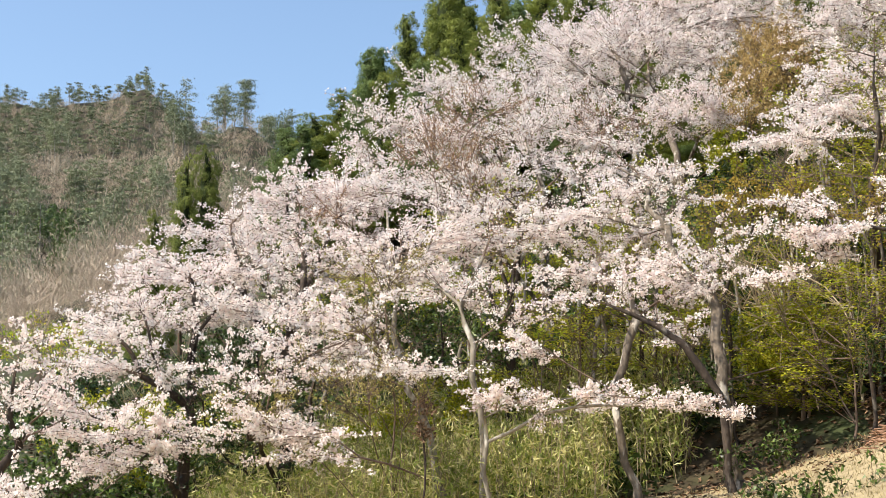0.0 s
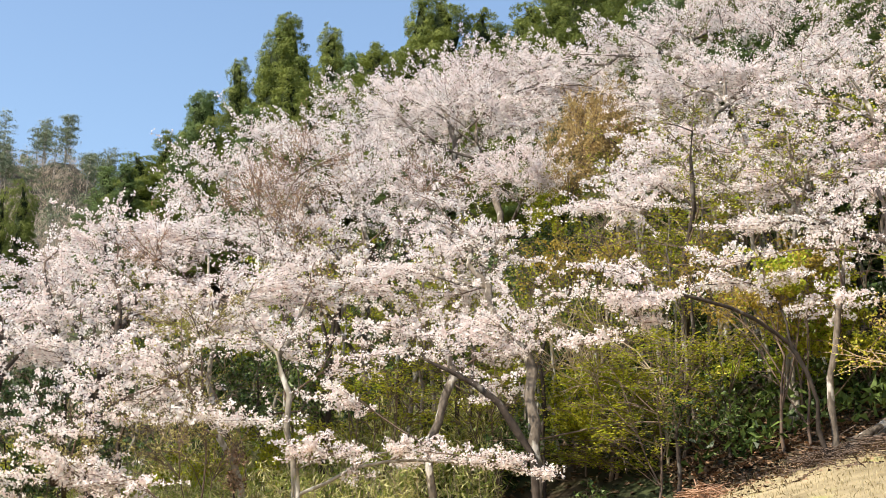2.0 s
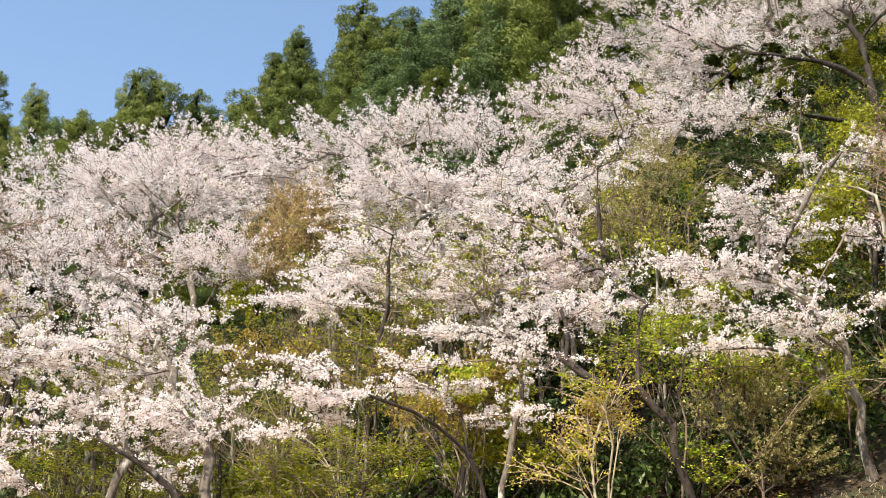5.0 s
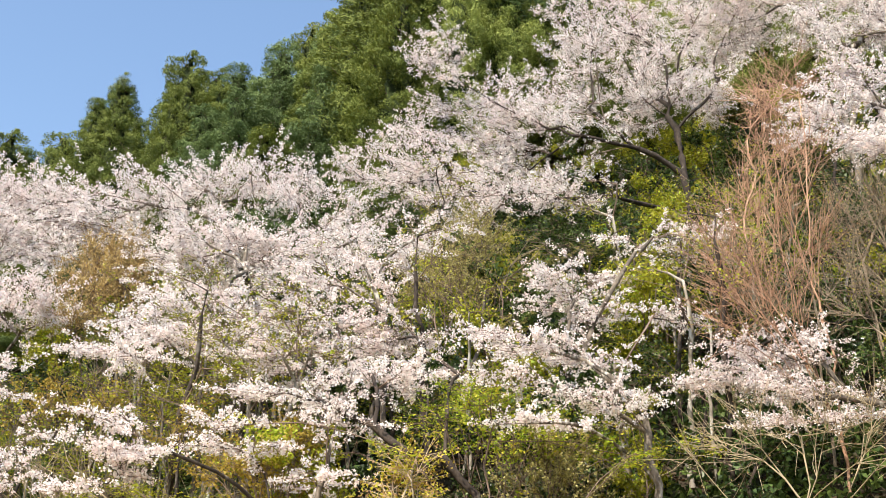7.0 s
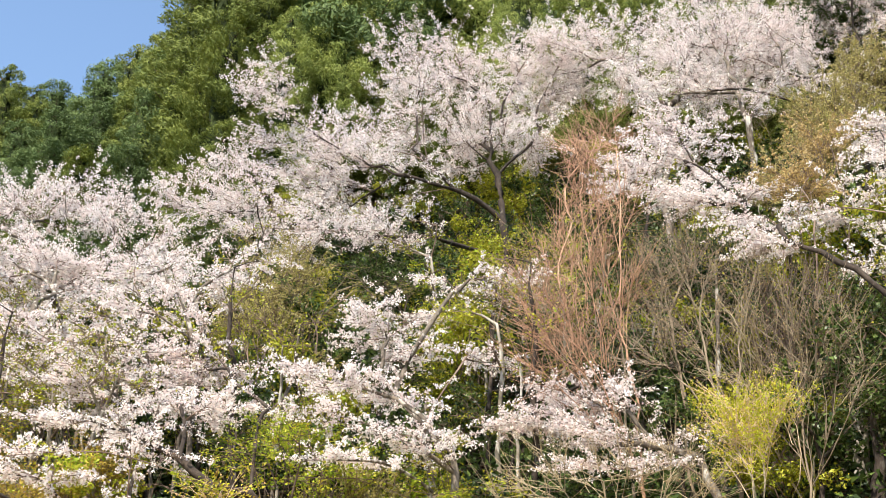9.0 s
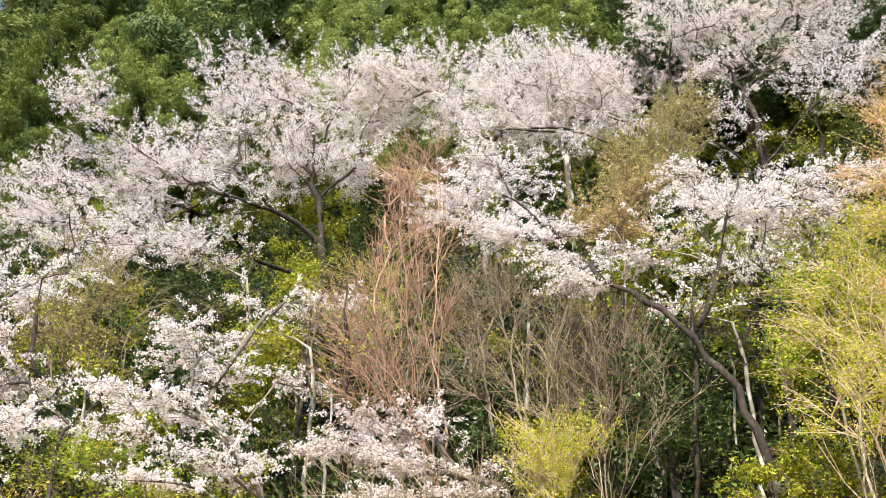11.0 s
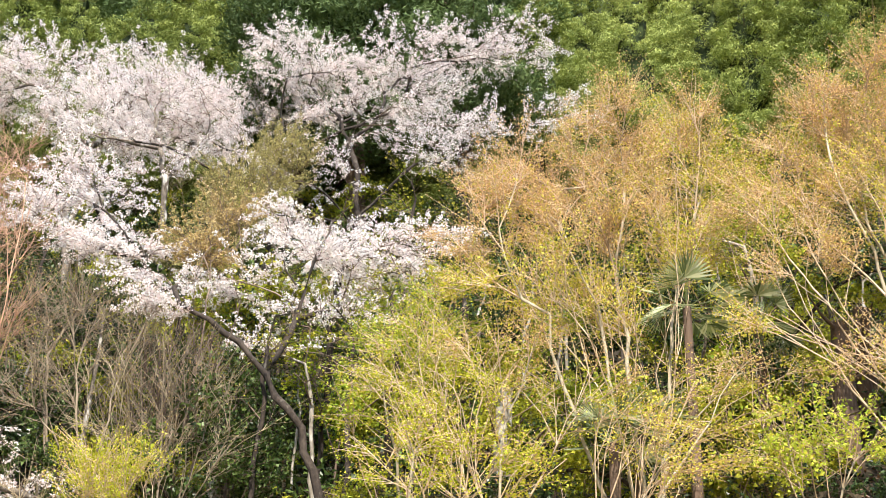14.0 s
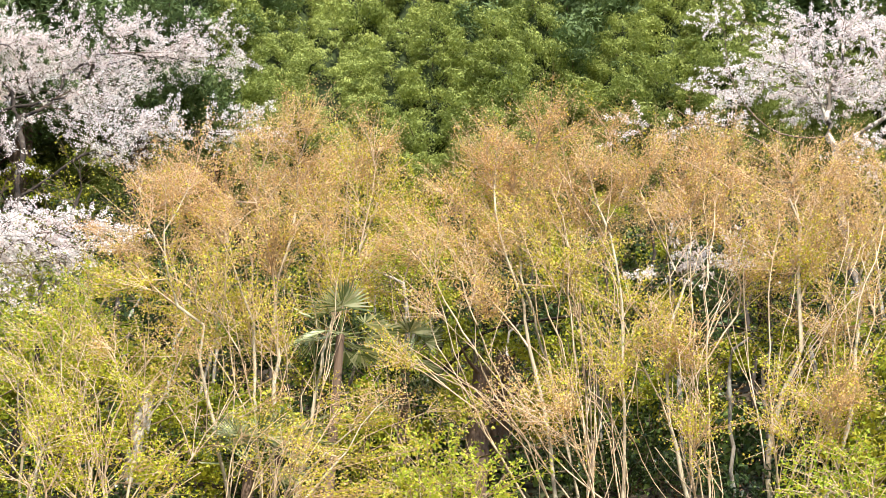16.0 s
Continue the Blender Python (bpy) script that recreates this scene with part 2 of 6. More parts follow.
def tubes(paths, sides=5):
    """Corners and faces of tapered tubes; each path is points and radii."""
    vs, fs, n = [], [], 0
    ang = np.arange(sides) * 2 * np.pi / sides
    for pts, rad in paths:
        k = len(pts)
        tan = unit(np.gradient(pts, axis=0))
        ref = np.where(np.abs(tan[:, 2:]) > 0.9, [[1.0, 0, 0]], [[0, 0, 1.0]])
        a = unit(np.cross(tan, ref))
        b = np.cross(tan, a)
        ring = pts[:, None] + rad[:, None, None] * (np.cos(ang)[None, :, None] * a[:, None] + np.sin(ang)[None, :, None] * b[:, None])
        vs.append(ring.reshape(-1, 3))
        i, j = np.meshgrid(np.arange(k - 1), np.arange(sides), indexing="ij")
        j2 = (j + 1) % sides
        fs.append((n + np.stack([i * sides + j, i * sides + j2, (i + 1) * sides + j2, (i + 1) * sides + j], -1)).reshape(-1, 4))
        n += k * sides
    return np.concatenate(vs), np.concatenate(fs)


def flakes(centres, normals, length, width, rng, fold=0.0, axis=None):
    """Small leaf-shaped pieces, one at each centre, facing its normal."""
    n = len(centres)
    nrm = unit(normals)
    a = unit(np.cross(nrm, unit(rng.normal(size=(n, 3))))) if axis is None else unit(axis)
    b = np.cross(nrm, a)
    l = (length * rng.uniform(0.7, 1.3, n))[:, None] * 0.5
    w = (width * rng.uniform(0.7, 1.3, n))[:, None] * 0.5
    up = nrm * fold * l
    v = np.stack([centres - a * l - b * w * 0.8, centres + a * l * rng.uniform(-0.4, 0.6, (n, 1)) + b * w * 1.2, centres + a * l - b * w * 0.6 + up], 1).reshape(-1, 3)
    return v, np.arange(3 * n).reshape(n, 3)


def grow(rng, trunk, lobes, facing, density, step=0.45, wander=0.10, reach=0.55, free=0.3, layers=0.0, stems=0):
    """Nodes, parents and tips of a branching that starts as the trunk and reaches into each lobe of the crown."""
    pos, par = [], []
    for q in range(len(trunk) - 1):
        a, b = np.array(trunk[q]), np.array(trunk[q + 1])
        k = max(2, int(np.linalg.norm(b - a) / step))
        for i in range(k if q < len(trunk) - 2 else k + 1):
            pos.append(a + (b - a) * i / k + rng.normal(size=3) * (0.045 if i else 0))
            par.append(len(pos) - 2)
    par[0] = -1
    first_free = max(1, int(len(pos) * free))
    # stems from the stump into each lobe; the later ones fork from the first, low down
    stump = len(pos) - 1
    for lobe in lobes if stems else ():
        first = []
        for k_stem in range(stems):
            root_node = (stump if rng.uniform() < 0.4 else stump // 2) if not first else first[int(len(first) * rng.uniform(0.1, 0.6))]
            a, b = pos[root_node], np.array(lobe[:3]) - [0, 0, lobe[4] * 0.3]
            if first:
                b = b + rng.normal(size=3) * [0.42 * lobe[3], 0.42 * lobe[3], 0.4 * lobe[4]]
            L = np.linalg.norm(b - a)
            k = max(3, int(L / step))
            side = rng.normal(size=3) * 0.075 * L + np.array([0, 0, 0.08 * L])
            prev = root_node
            for i in range(1, k + 1):
                pos.append(a + (b - a) * i / k + side * math.sin(math.pi * i / k) + rng.normal(size=3) * 0.025)
                par.append(prev)
                prev = len(pos) - 1
                if k_stem == 0:
                    first.append(prev)
    ca, sa = math.cos(facing), math.sin(facing)
    targets, owner = [], []
    for li, lobe in enumerate(lobes):
        x, y, z, r, h = lobe[:5]
        n = int(max(4, density * math.pi * r * math.hypot(h, 0.35 * r)))
        u = unit(rng.normal(size=(n, 3))) * (rng.uniform(0, 1, (n, 1)) ** 0.45)
        loc = u * [r, r * 0.7, h]
        if layers and h > layers:
            loc[:, 2] = np.round(loc[:, 2] / layers) * layers + rng.normal(0, 0.07, n)
        targets.append(np.stack([x + loc[:, 0] * ca + loc[:, 1] * sa, y - loc[:, 0] * sa + loc[:, 1] * ca, z + loc[:, 2]], 1))
        owner += [li] * n
    targets, owner = np.concatenate(targets), np.array(owner)
    P = np.array(pos)
    plen = [0.0]
    for i in range(1, len(pos)):
        plen.append(plen[par[i]] + float(np.linalg.norm(pos[i] - pos[par[i]])))
    cost = np.full(len(targets), np.inf)
    link = np.zeros(len(targets), int)

    def offer(idx):
        Q = np.array([pos[i] for i in idx])
        d = targets[:, None] - Q[None]
        dist = np.linalg.norm(d, axis=2)
        c = dist * (1 + 0.5 * np.clip(-d[:, :, 2] / (dist + 1e-6), 0, 1)) + reach * np.array([plen[i] for i in idx])[None]
        best = c.argmin(1)
        val = c[np.arange(len(targets)), best]
        m = val < cost
        cost[m] = val[m]
        link[m] = np.array(idx)[best[m]]

    offer(list(range(first_free, len(pos))))
    done = np.zeros(len(targets), bool)
    tips = []
    for _ in range(len(targets)):
        t = int(np.where(done, np.inf, cost).argmin())
        done[t] = True
        j = link[t]
        a, b = pos[j], targets[t]
        L = np.linalg.norm(b - a)
        k = max(1, int(L / step))
        side = rng.normal(size=3) * wander * L + np.array([0, 0, 0.06 * L])
        made, prev = [], j
        for i in range(1, k + 1):
            s = i / k
            p = a + (b - a) * s + side * math.sin(math.pi * s) + rng.normal(size=3) * 0.035 * (i < k)
            pos.append(p)
            par.append(prev)
            plen.append(plen[prev] + L / k)
            prev = len(pos) - 1
            made.append(prev)
        tips.append((prev, owner[t]))
        offer(made)
        cost[done] = np.inf
    pos, par = np.array(pos), np.array(par)
    stem = len(P)
    for _ in range(2):
        kid = np.full(len(pos), -1)
        kid[par[1:]] = np.arange(1, len(pos))
        inner = np.arange(stem, len(pos))
        inner = inner[kid[inner] >= 0]
        pos[inner] = 0.5 * pos[inner] + 0.25 * (pos[par[inner]] + pos[kid[inner]])
    return pos, par, tips


def limb_paths(pos, par, base_radius, tip_radius, power=2.2):
    """Chains of nodes with radii that grow towards the root."""
    n = len(pos)
    load = np.zeros(n)
    kids = [[] for _ in range(n)]
    for i in range(1, n):
        kids[par[i]].append(i)
    rad = np.zeros(n)
    for i in range(n - 1, -1, -1):
        if not kids[i]:
            load[i] = 1
        load[i] += sum(load[k] for k in kids[i])
        rad[i] = load[i] ** (1 / power)
    low, high = rad.min(), rad[0]
    rad = tip_radius + (base_radius - tip_radius) * ((rad - low) / max(high - low, 1e-6)) ** 1.0
    paths, stack = [], [(0, None)]
    while stack:
        i, came = stack.pop()
        chain, rr = ([pos[came], pos[i]], [min(rad[came], rad[i] * 1.15), rad[i]]) if came is not None else ([pos[i]], [rad[i] * 1.35])
        while kids[i]:
            order = sorted(kids[i], key=lambda k: -load[k])
            stack += [(k, i) for k in order[1:]]
            i = order[0]
            chain.append(pos[i])
            rr.append(rad[i])
        if len(chain) > 1:
            paths.append((np.array(chain), np.array(rr)))
    return paths, rad


def sprays(rng, pos, par, tips, lobes, twigs, length, droop, clump_gap, flat=0.35, aim=0.9, twig_radius=0.007):
    """Twigs from every tip, and the places of flower or leaf clumps along them, with each one's lobe."""
    paths, places, owner, ways = [], [], [], []
    for i, li in tips:
        lobe = np.array(lobes[li][:3])
        p = pos[i]
        back = unit(p - pos[par[i]]) if par[i] >= 0 else np.array([0, 0, 1.0])
        out = unit(p - lobe + rng.normal(size=3) * 0.3)
        for _ in range(rng.poisson(twigs)):
            w = unit(back * aim + out * 0.6 + rng.normal(size=3) * 0.75)
            w = unit(w * [1, 1, flat] + [0, 0, rng.normal(0.04, 0.10)])
            L = length * rng.uniform(0.45, 1.3)
            start = p + (pos[par[i]] - p) * rng.uniform(0, 0.9)
            s = np.linspace(0, 1, 3)[:, None]
            pts = start + w * L * s + np.array([0, 0, 1.0]) * (droop * L) * s * s + rng.normal(size=(3, 3)) * 0.03 * s
            paths.append((pts, twig_radius * np.array([1.0, 0.75, 0.45])))
            k = max(1, int(L / clump_gap))
            f = rng.uniform(0.15, 1.0, k)
            q = start + w * L * f[:, None] + np.array([0, 0, 1.0]) * (droop * L) * (f * f)[:, None]
            places.append(q)
            ways.append(np.repeat(w[None], k, 0))
            owner += [li] * k
    return paths, np.concatenate(places), np.array(owner), np.concatenate(ways)


def tree(name, label, category, at, trunk, lobes, radius, seed, bark, leaf, leaf_name, twig_bark=None, density=3.0, twigs=4.0, length=0.8, droop=0.05, gap=0.10, per=5, size=0.075, spread=0.06, flat=0.35, lie=0.0, wander=0.10, group="", tip=0.008, sides=7, width=0.8, aim=0.9, reach=0.55, free=0.3, layers=0.0, stems=0, limbs=9, twig_radius=0.007):
    """A tree: an empty at its foot, with trunk and limbs, twigs and crown under it. A lobe may name its own leaf as a sixth value."""
    rng = np.random.default_rng(seed)
    bx, by = at
    base = np.array([bx, by, gz(bx, by) - 0.15])
    root = new(name)
    root.location = base
    facing = math.atan2(bx, by)
    pts = [base] + [np.array(p, float) for p in trunk]
    pos, par, tips = grow(rng, pts, lobes, facing, density, wander=wander, reach=reach, free=free, layers=layers, stems=stems)
    paths, rad = limb_paths(pos, par, radius, tip)
    limit = min(0.035, 0.6 * radius)
    thick = [p for p in paths if p[1].max() > limit]
    thin = [p for p in paths if p[1].max() <= limit]
    thick = [(q, r * (1 + rng.normal(0, 0.09, len(r)))) for q, r in thick]
    main = max(range(len(thick)), key=lambda i: thick[i][1].max())
    v, f = tubes([thick[main]], sides + 2)
    bole = mesh_object("trunk", v - base, f, bark, root, True)
    rest = sorted((q for i, q in enumerate(thick) if i != main), key=lambda q: -q[1].max())
    for q in rest[:limbs]:
        v, f = tubes([q], sides)
        mesh_object("limb", v - base, f, bark, bole, True)
    if rest[limbs:]:
        v, f = tubes(rest[limbs:], sides)
        tagged(mesh_object("branchwork", v - base, f, bark, root, True), kind="stuff")
    tw, places, owner, ways = sprays(rng, pos, par, tips, lobes, twigs, length, droop, gap, flat, aim, twig_radius)
    if leaf_name == "foliage":
        tw = [(q[[0, 2]], r[[0, 2]]) for q, r in tw]
    v, f = tubes(thin + tw, 3) if thin else tubes(tw, 3)
    tagged(mesh_object("twig_mass", v - base, f, twig_bark or bark, root, True), kind="stuff")
    if per:
        # leaf colours drift into one another from clump to clump
        drift = {MAPLE_ORANGE: ((MAPLE_ORANGE, 0.88), (MAPLE_YELLOW, 0.12)), MAPLE_YELLOW: ((MAPLE_YELLOW, 0.56), (MAPLE_ORANGE, 0.34), (MAPLE_GREEN, 0.10)), LIME: ((LIME, 0.62), (MAPLE_YELLOW, 0.22), (MAPLE_ORANGE, 0.16)), MAPLE_GREEN: ((MAPLE_GREEN, 0.8), (MAPLE_YELLOW, 0.2)), OLIVE: ((OLIVE, 0.85), (MAPLE_GREEN, 0.15))}
        names = [lobe[5] if len(lobe) > 5 else leaf for lobe in lobes]
        palette = list(dict.fromkeys(m for name_ in dict.fromkeys(names) for m, _ in drift.get(name_, ((name_, 1),))))
        pick = np.zeros(len(owner), int)
        for li, own in enumerate(names):
            here = np.flatnonzero(owner == li)
            mix = drift.get(own, ((own, 1.0),))
            pick[here] = rng.choice([palette.index(m) for m, _ in mix], len(here), p=[w for _, w in mix])
        for k, m in enumerate(palette):
            keep = pick == k
            if not keep.any():
                continue
            small = 0.72 if m is MAPLE_ORANGE else 1.0
            c = np.repeat(places[keep], int(per / small + 0.5), 0)
            off = rng.normal(size=c.shape) * spread / small * ([1, 1, 0.35] if lie > 0.4 else [1, 1, 1])
            n = unit(rng.normal(size=c.shape) + off * 8)
            if lie:
                n = unit(n * (1 - lie) + np.array([0, 0, 1.0]) * lie * 1.5)
            v, f = flakes(c + off, n, size * small, size * width * small, rng, 0.15)
            tagged(mesh_object(leaf_name, v - base, f, m, root), kind="stuff")
    return tagged(root, label, category, group)


def cherry(label, at, trunk, lobes, radius, seed, bark=BARK, **k):
    high = math.hypot(*at) > 33
    opts = dict(density=7, twigs=4.2, length=1.0, gap=0.094, per=6, size=0.060, spread=0.036, flat=0.16, twig_bark=TWIG, droop=-0.02, layers=0.38, aim=1.05)
    if high:
        # the older trees higher up raise their boughs in fans
        opts.update(flat=0.5, layers=0.0, droop=0.08, length=1.15, gap=0.135, per=7, spread=0.05, size=0.062, density=4.6)
        lobes = [(x, y, z, r, max(h, 0.34 * r)) for x, y, z, r, h in lobes]
    radius *= 0.78
    opts.update(k)
    return tree("cherry_tree", label, "tree", at, trunk, lobes, radius, seed, bark, BLOSSOM, "blossom", group="cherry trees on the slope", **opts)


def maple(label, at, trunk, lobes, radius, seed, leaf=MAPLE_GREEN, bark=MAPLE_BARK, **k):
    opts = dict(density=7.0, twigs=4.5, length=0.65, gap=0.085, per=3, size=0.065, spread=0.05, flat=0.3, lie=0.35, twig_bark=MAPLE_TWIG, aim=1.2, reach=0.85, free=0.0, wander=0.06, stems=2)
    radius *= 0.55
    opts.update(k)
    return tree("maple_tree", label, "tree", at, trunk, lobes, radius, seed, bark, leaf, "foliage", group="maples in spring leaf", **opts)


def bare_shrub(label, at, trunk, lobes, radius, seed, bark=TAN_TWIG, leaf=TAN_BUD, **k):
    opts = dict(density=8, twigs=5.5, length=0.9, gap=0.3, per=1, size=0.035, spread=0.03, flat=1.0, droop=0.12, aim=1.3, wander=0.08, reach=0.8, free=0.0, stems=3)
    radius *= 0.6
    opts.update(k)
    return tree("bare_shrub", label, "shrub", at, trunk, lobes, radius, seed, bark, leaf, "bud", group="leafless shrubs", **opts)


def evergreen(label, at, trunk, lobes, radius, seed, leaf=EVERGREEN, **k):
    opts = dict(density=7.0, twigs=4.0, length=0.5, gap=0.09, per=3, size=0.10, spread=0.07, flat=0.8, lie=0.2, twig_bark=TWIG, width=0.55)
    opts.update(k)
    return tree("evergreen_shrub", label, "shrub", at, trunk, lobes, radius, seed, DARK_BARK, leaf, "foliage", group="evergreen shrubs in the understorey", **opts)


# ---- the trees of the slope ----
cherry("flowering pale pink cherry tree at the edge of the wood", (-7.34, 22.85), [(-7.26, 22.88, 3.39), (-6.79, 23.02, 4.14)],
    [(-7.11, 22.92, 5.08, 0.69, 0.50), (-6.91, 22.98, 4.61, 0.79, 0.49), (-6.74, 21.99, 3.14, 0.52, 0.36), (-6.80, 24.06, 4.16, 0.51, 0.36)], 0.13, 101, bark=DARK_BARK)
cherry("flowering pale pink cherry tree, drooping, with ivy on its trunk", (-5.33, 27.49), [(-5.06, 27.54, 4.98), (-5.09, 27.53, 5.89)],
    [(-5.95, 27.36, 6.78, 1.03, 0.59), (-5.41, 28.49, 7.84, 1.24, 0.55), (-6.00, 26.32, 5.59, 0.88, 0.41), (-6.32, 25.22, 4.49, 0.75, 0.55), (-5.02, 25.51, 4.21, 1.19, 0.29), (-5.69, 25.37, 3.58, 0.79, 0.40), (-4.30, 27.67, 7.07, 0.87, 0.43), (-6.09, 29.38, 8.48, 0.58, 0.28), (-6.45, 26.22, 6.23, 0.31, 0.53)], 0.17, 102, bark=DARK_BARK, density=9)
cherry("flowering pale pink cherry tree, wide crown over ivied trunk", (-3.22, 28.82), [(-3.33, 28.81, 4.67), (-3.37, 28.8, 6.09), (-3.17, 28.83, 7.3)],
    [(-4.58, 30.66, 9.51, 1.09, 0.60), (-3.56, 31.80, 10.50, 1.39, 0.60), (-4.13, 28.70, 8.01, 1.13, 0.49), (-2.81, 29.87, 8.65, 1.29, 0.69), (-3.75, 25.73, 5.45, 0.75, 0.42), (-3.30, 25.79, 4.56, 0.89, 0.50), (-2.49, 26.89, 6.01, 1.04, 0.35), (-3.28, 27.81, 6.98, 1.19, 0.41), (-2.40, 30.91, 9.84, 1.10, 0.73), (-5.64, 30.48, 9.26, 0.55, 0.30)], 0.18, 103, bark=DARK_BARK, density=8.5)
cherry("flowering pale pink cherry tree on a leaning lichened trunk", (0.17, 27.0), [(-0.26, 27.0, 4.36), (-0.71, 26.99, 5.25), (-1.07, 27.48, 6.34)],
    [(-1.54, 25.95, 5.64, 0.97, 0.25), (-1.84, 26.94, 6.81, 1.07, 0.43), (-1.15, 28.98, 8.82, 1.34, 0.72), (-1.76, 30.95, 10.53, 1.19, 0.64), (-2.21, 25.40, 4.30, 0.84, 0.22), (-0.52, 28.00, 7.85, 0.82, 0.46), (-2.56, 24.87, 3.74, 0.61, 0.18)], 0.095, 104, bark=PALE_BARK)
cherry("flowering pale pink cherry tree on a slender pale upright trunk", (0.76, 26.49), [(0.71, 26.49, 4.85), (0.59, 26.49, 6.06), (0.34, 26.7, 6.88)],
    [(0.76, 27.49, 7.62, 1.49, 0.48), (-0.17, 28.50, 8.70, 1.20, 0.58), (1.27, 28.47, 8.82, 1.32, 0.51), (1.58, 25.95, 6.84, 0.54, 0.21), (-0.47, 26.00, 5.43, 0.75, 0.18)], 0.08, 105, bark=PALE_BARK, density=5.2)
cherry("low cherry bough in white blossom reaching sideways", (0.82, 26.19), [(0.78, 25.99, 4.58), (1.28, 25.77, 4.82), (2.35, 25.39, 4.87), (4.0, 24.68, 4.71)],
    [(1.49, 25.76, 4.89, 0.69, 0.23), (2.85, 25.24, 4.85, 0.84, 0.24), (4.00, 24.68, 4.65, 0.82, 0.22), (4.86, 24.52, 4.43, 0.41, 0.18), (1.01, 25.78, 5.08, 0.32, 0.21)], 0.06, 106, bark=PALE_BARK, density=15, flat=0.08, length=0.55, layers=0)
cherry("flowering pale pink cherry tree with two rising trunks", (3.65, 26.25), [(3.36, 26.29, 4.29), (3.27, 26.5, 5.18), (3.79, 26.73, 6.66)],
    [(2.52, 27.89, 7.83, 0.88, 0.40), (3.56, 27.77, 7.98, 1.06, 0.51), (1.89, 25.93, 5.96, 0.45, 0.21), (3.11, 28.83, 8.91, 1.10, 0.47), (4.40, 26.64, 7.09, 0.56, 0.22)], 0.115, 107, density=4.3)
cherry("flowering pale pink cherry tree on a dark forked trunk", (5.52, 25.92), [(5.34, 25.96, 4.57), (5.23, 26.28, 6.13), (5.23, 26.69, 7.56)],
    [(3.83, 28.75, 9.14, 1.22, 0.66), (4.64, 26.60, 7.71, 1.07, 0.41), (3.88, 30.76, 10.88, 1.45, 0.69), (4.57, 28.64, 9.74, 1.23, 0.45), (5.31, 26.47, 8.25, 0.57, 0.40), (2.73, 29.88, 9.56, 1.01, 0.63)], 0.13, 108, density=5.2)
cherry("dark crooked cherry limb with few blossoms", (5.34, 25.65), [(5.17, 25.69, 4.96), (4.54, 25.8, 5.94), (3.66, 26.25, 6.57)],
    [(3.03, 26.33, 7.03, 0.66, 0.23), (4.01, 26.20, 7.34, 0.78, 0.26), (4.67, 26.09, 6.54, 0.17, 0.45)], 0.09, 109, bark=DARK_BARK, density=4.5)
cherry("flowering pale pink cherry tree high on the slope, many fine boughs", (2.81, 35.89), [(2.68, 35.9, 11.8), (2.28, 36.43, 13.41)],
    [(1.02, 35.99, 13.10, 2.01, 1.13), (-0.38, 37.00, 14.26, 1.44, 0.95), (-1.26, 34.98, 12.63, 1.20, 0.74), (2.39, 37.92, 15.09, 1.98, 1.31), (1.20, 32.98, 10.83, 1.68, 0.73), (3.40, 36.84, 13.38, 1.59, 0.93), (-0.20, 34.00, 11.56, 1.30, 0.71), (-1.97, 36.95, 14.16, 0.40, 0.41)], 0.16, 110)
cherry("flowering pale pink cherry tree on the upper slope, dense and rounded", (6.96, 39.39), [(7.03, 39.38, 12.79), (7.03, 40.39, 15.06)],
    [(5.70, 41.61, 17.55, 2.57, 1.52), (3.93, 41.82, 18.01, 1.66, 0.88), (7.86, 43.29, 19.40, 2.13, 1.33), (6.22, 37.49, 14.34, 1.80, 0.75), (7.63, 37.23, 14.68, 1.31, 0.99), (2.48, 41.93, 18.25, 0.74, 0.56), (0.84, 41.99, 17.31, 1.28, 0.60), (9.49, 42.97, 19.26, 1.16, 1.21), (4.59, 38.73, 14.68, 1.51, 0.81)], 0.17, 111)
cherry("flowering pale pink cherry tree rising above budding shrubs", (11.42, 29.89), [(11.22, 30.5, 11.22), (10.87, 31.16, 12.7)],
    [(9.92, 31.47, 13.61, 1.55, 0.82), (10.80, 30.12, 12.58, 1.34, 0.54), (12.05, 36.04, 17.02, 2.25, 1.16), (7.93, 28.93, 11.00, 1.25, 0.30), (9.08, 29.64, 11.60, 1.01, 0.30), (13.17, 33.50, 15.35, 1.36, 1.03), (8.97, 30.72, 12.36, 1.04, 0.40)], 0.14, 112)
cherry("cherry with long flowering sprays like fingers", (10.3, 23.87), [(10.13, 23.95, 5.88), (9.71, 24.12, 6.95)],
    [(9.60, 24.38, 8.44, 0.54, 0.20), (8.67, 24.51, 8.22, 0.47, 0.18), (6.32, 24.19, 8.30, 0.55, 0.18), (6.23, 24.21, 7.77, 0.62, 0.18), (6.84, 24.05, 7.52, 0.62, 0.18), (6.60, 24.11, 7.12, 0.40, 0.18), (5.85, 24.31, 6.80, 0.28, 0.18), (7.30, 24.12, 7.84, 0.34, 0.18)], 0.052, 113, bark=DARK_BARK, density=19, flat=0.1, length=0.5, layers=0)
cherry("slim cherry stem lightly set with blossom", (10.46, 24.02), [(10.43, 24.03, 6.34), (10.63, 23.95, 7.54), (10.83, 24.08, 8.59)],
    [(10.54, 23.99, 7.98, 0.42, 0.73), (10.98, 24.12, 9.07, 0.73, 0.35)], 0.075, 114, bark=BARK, density=7.2)
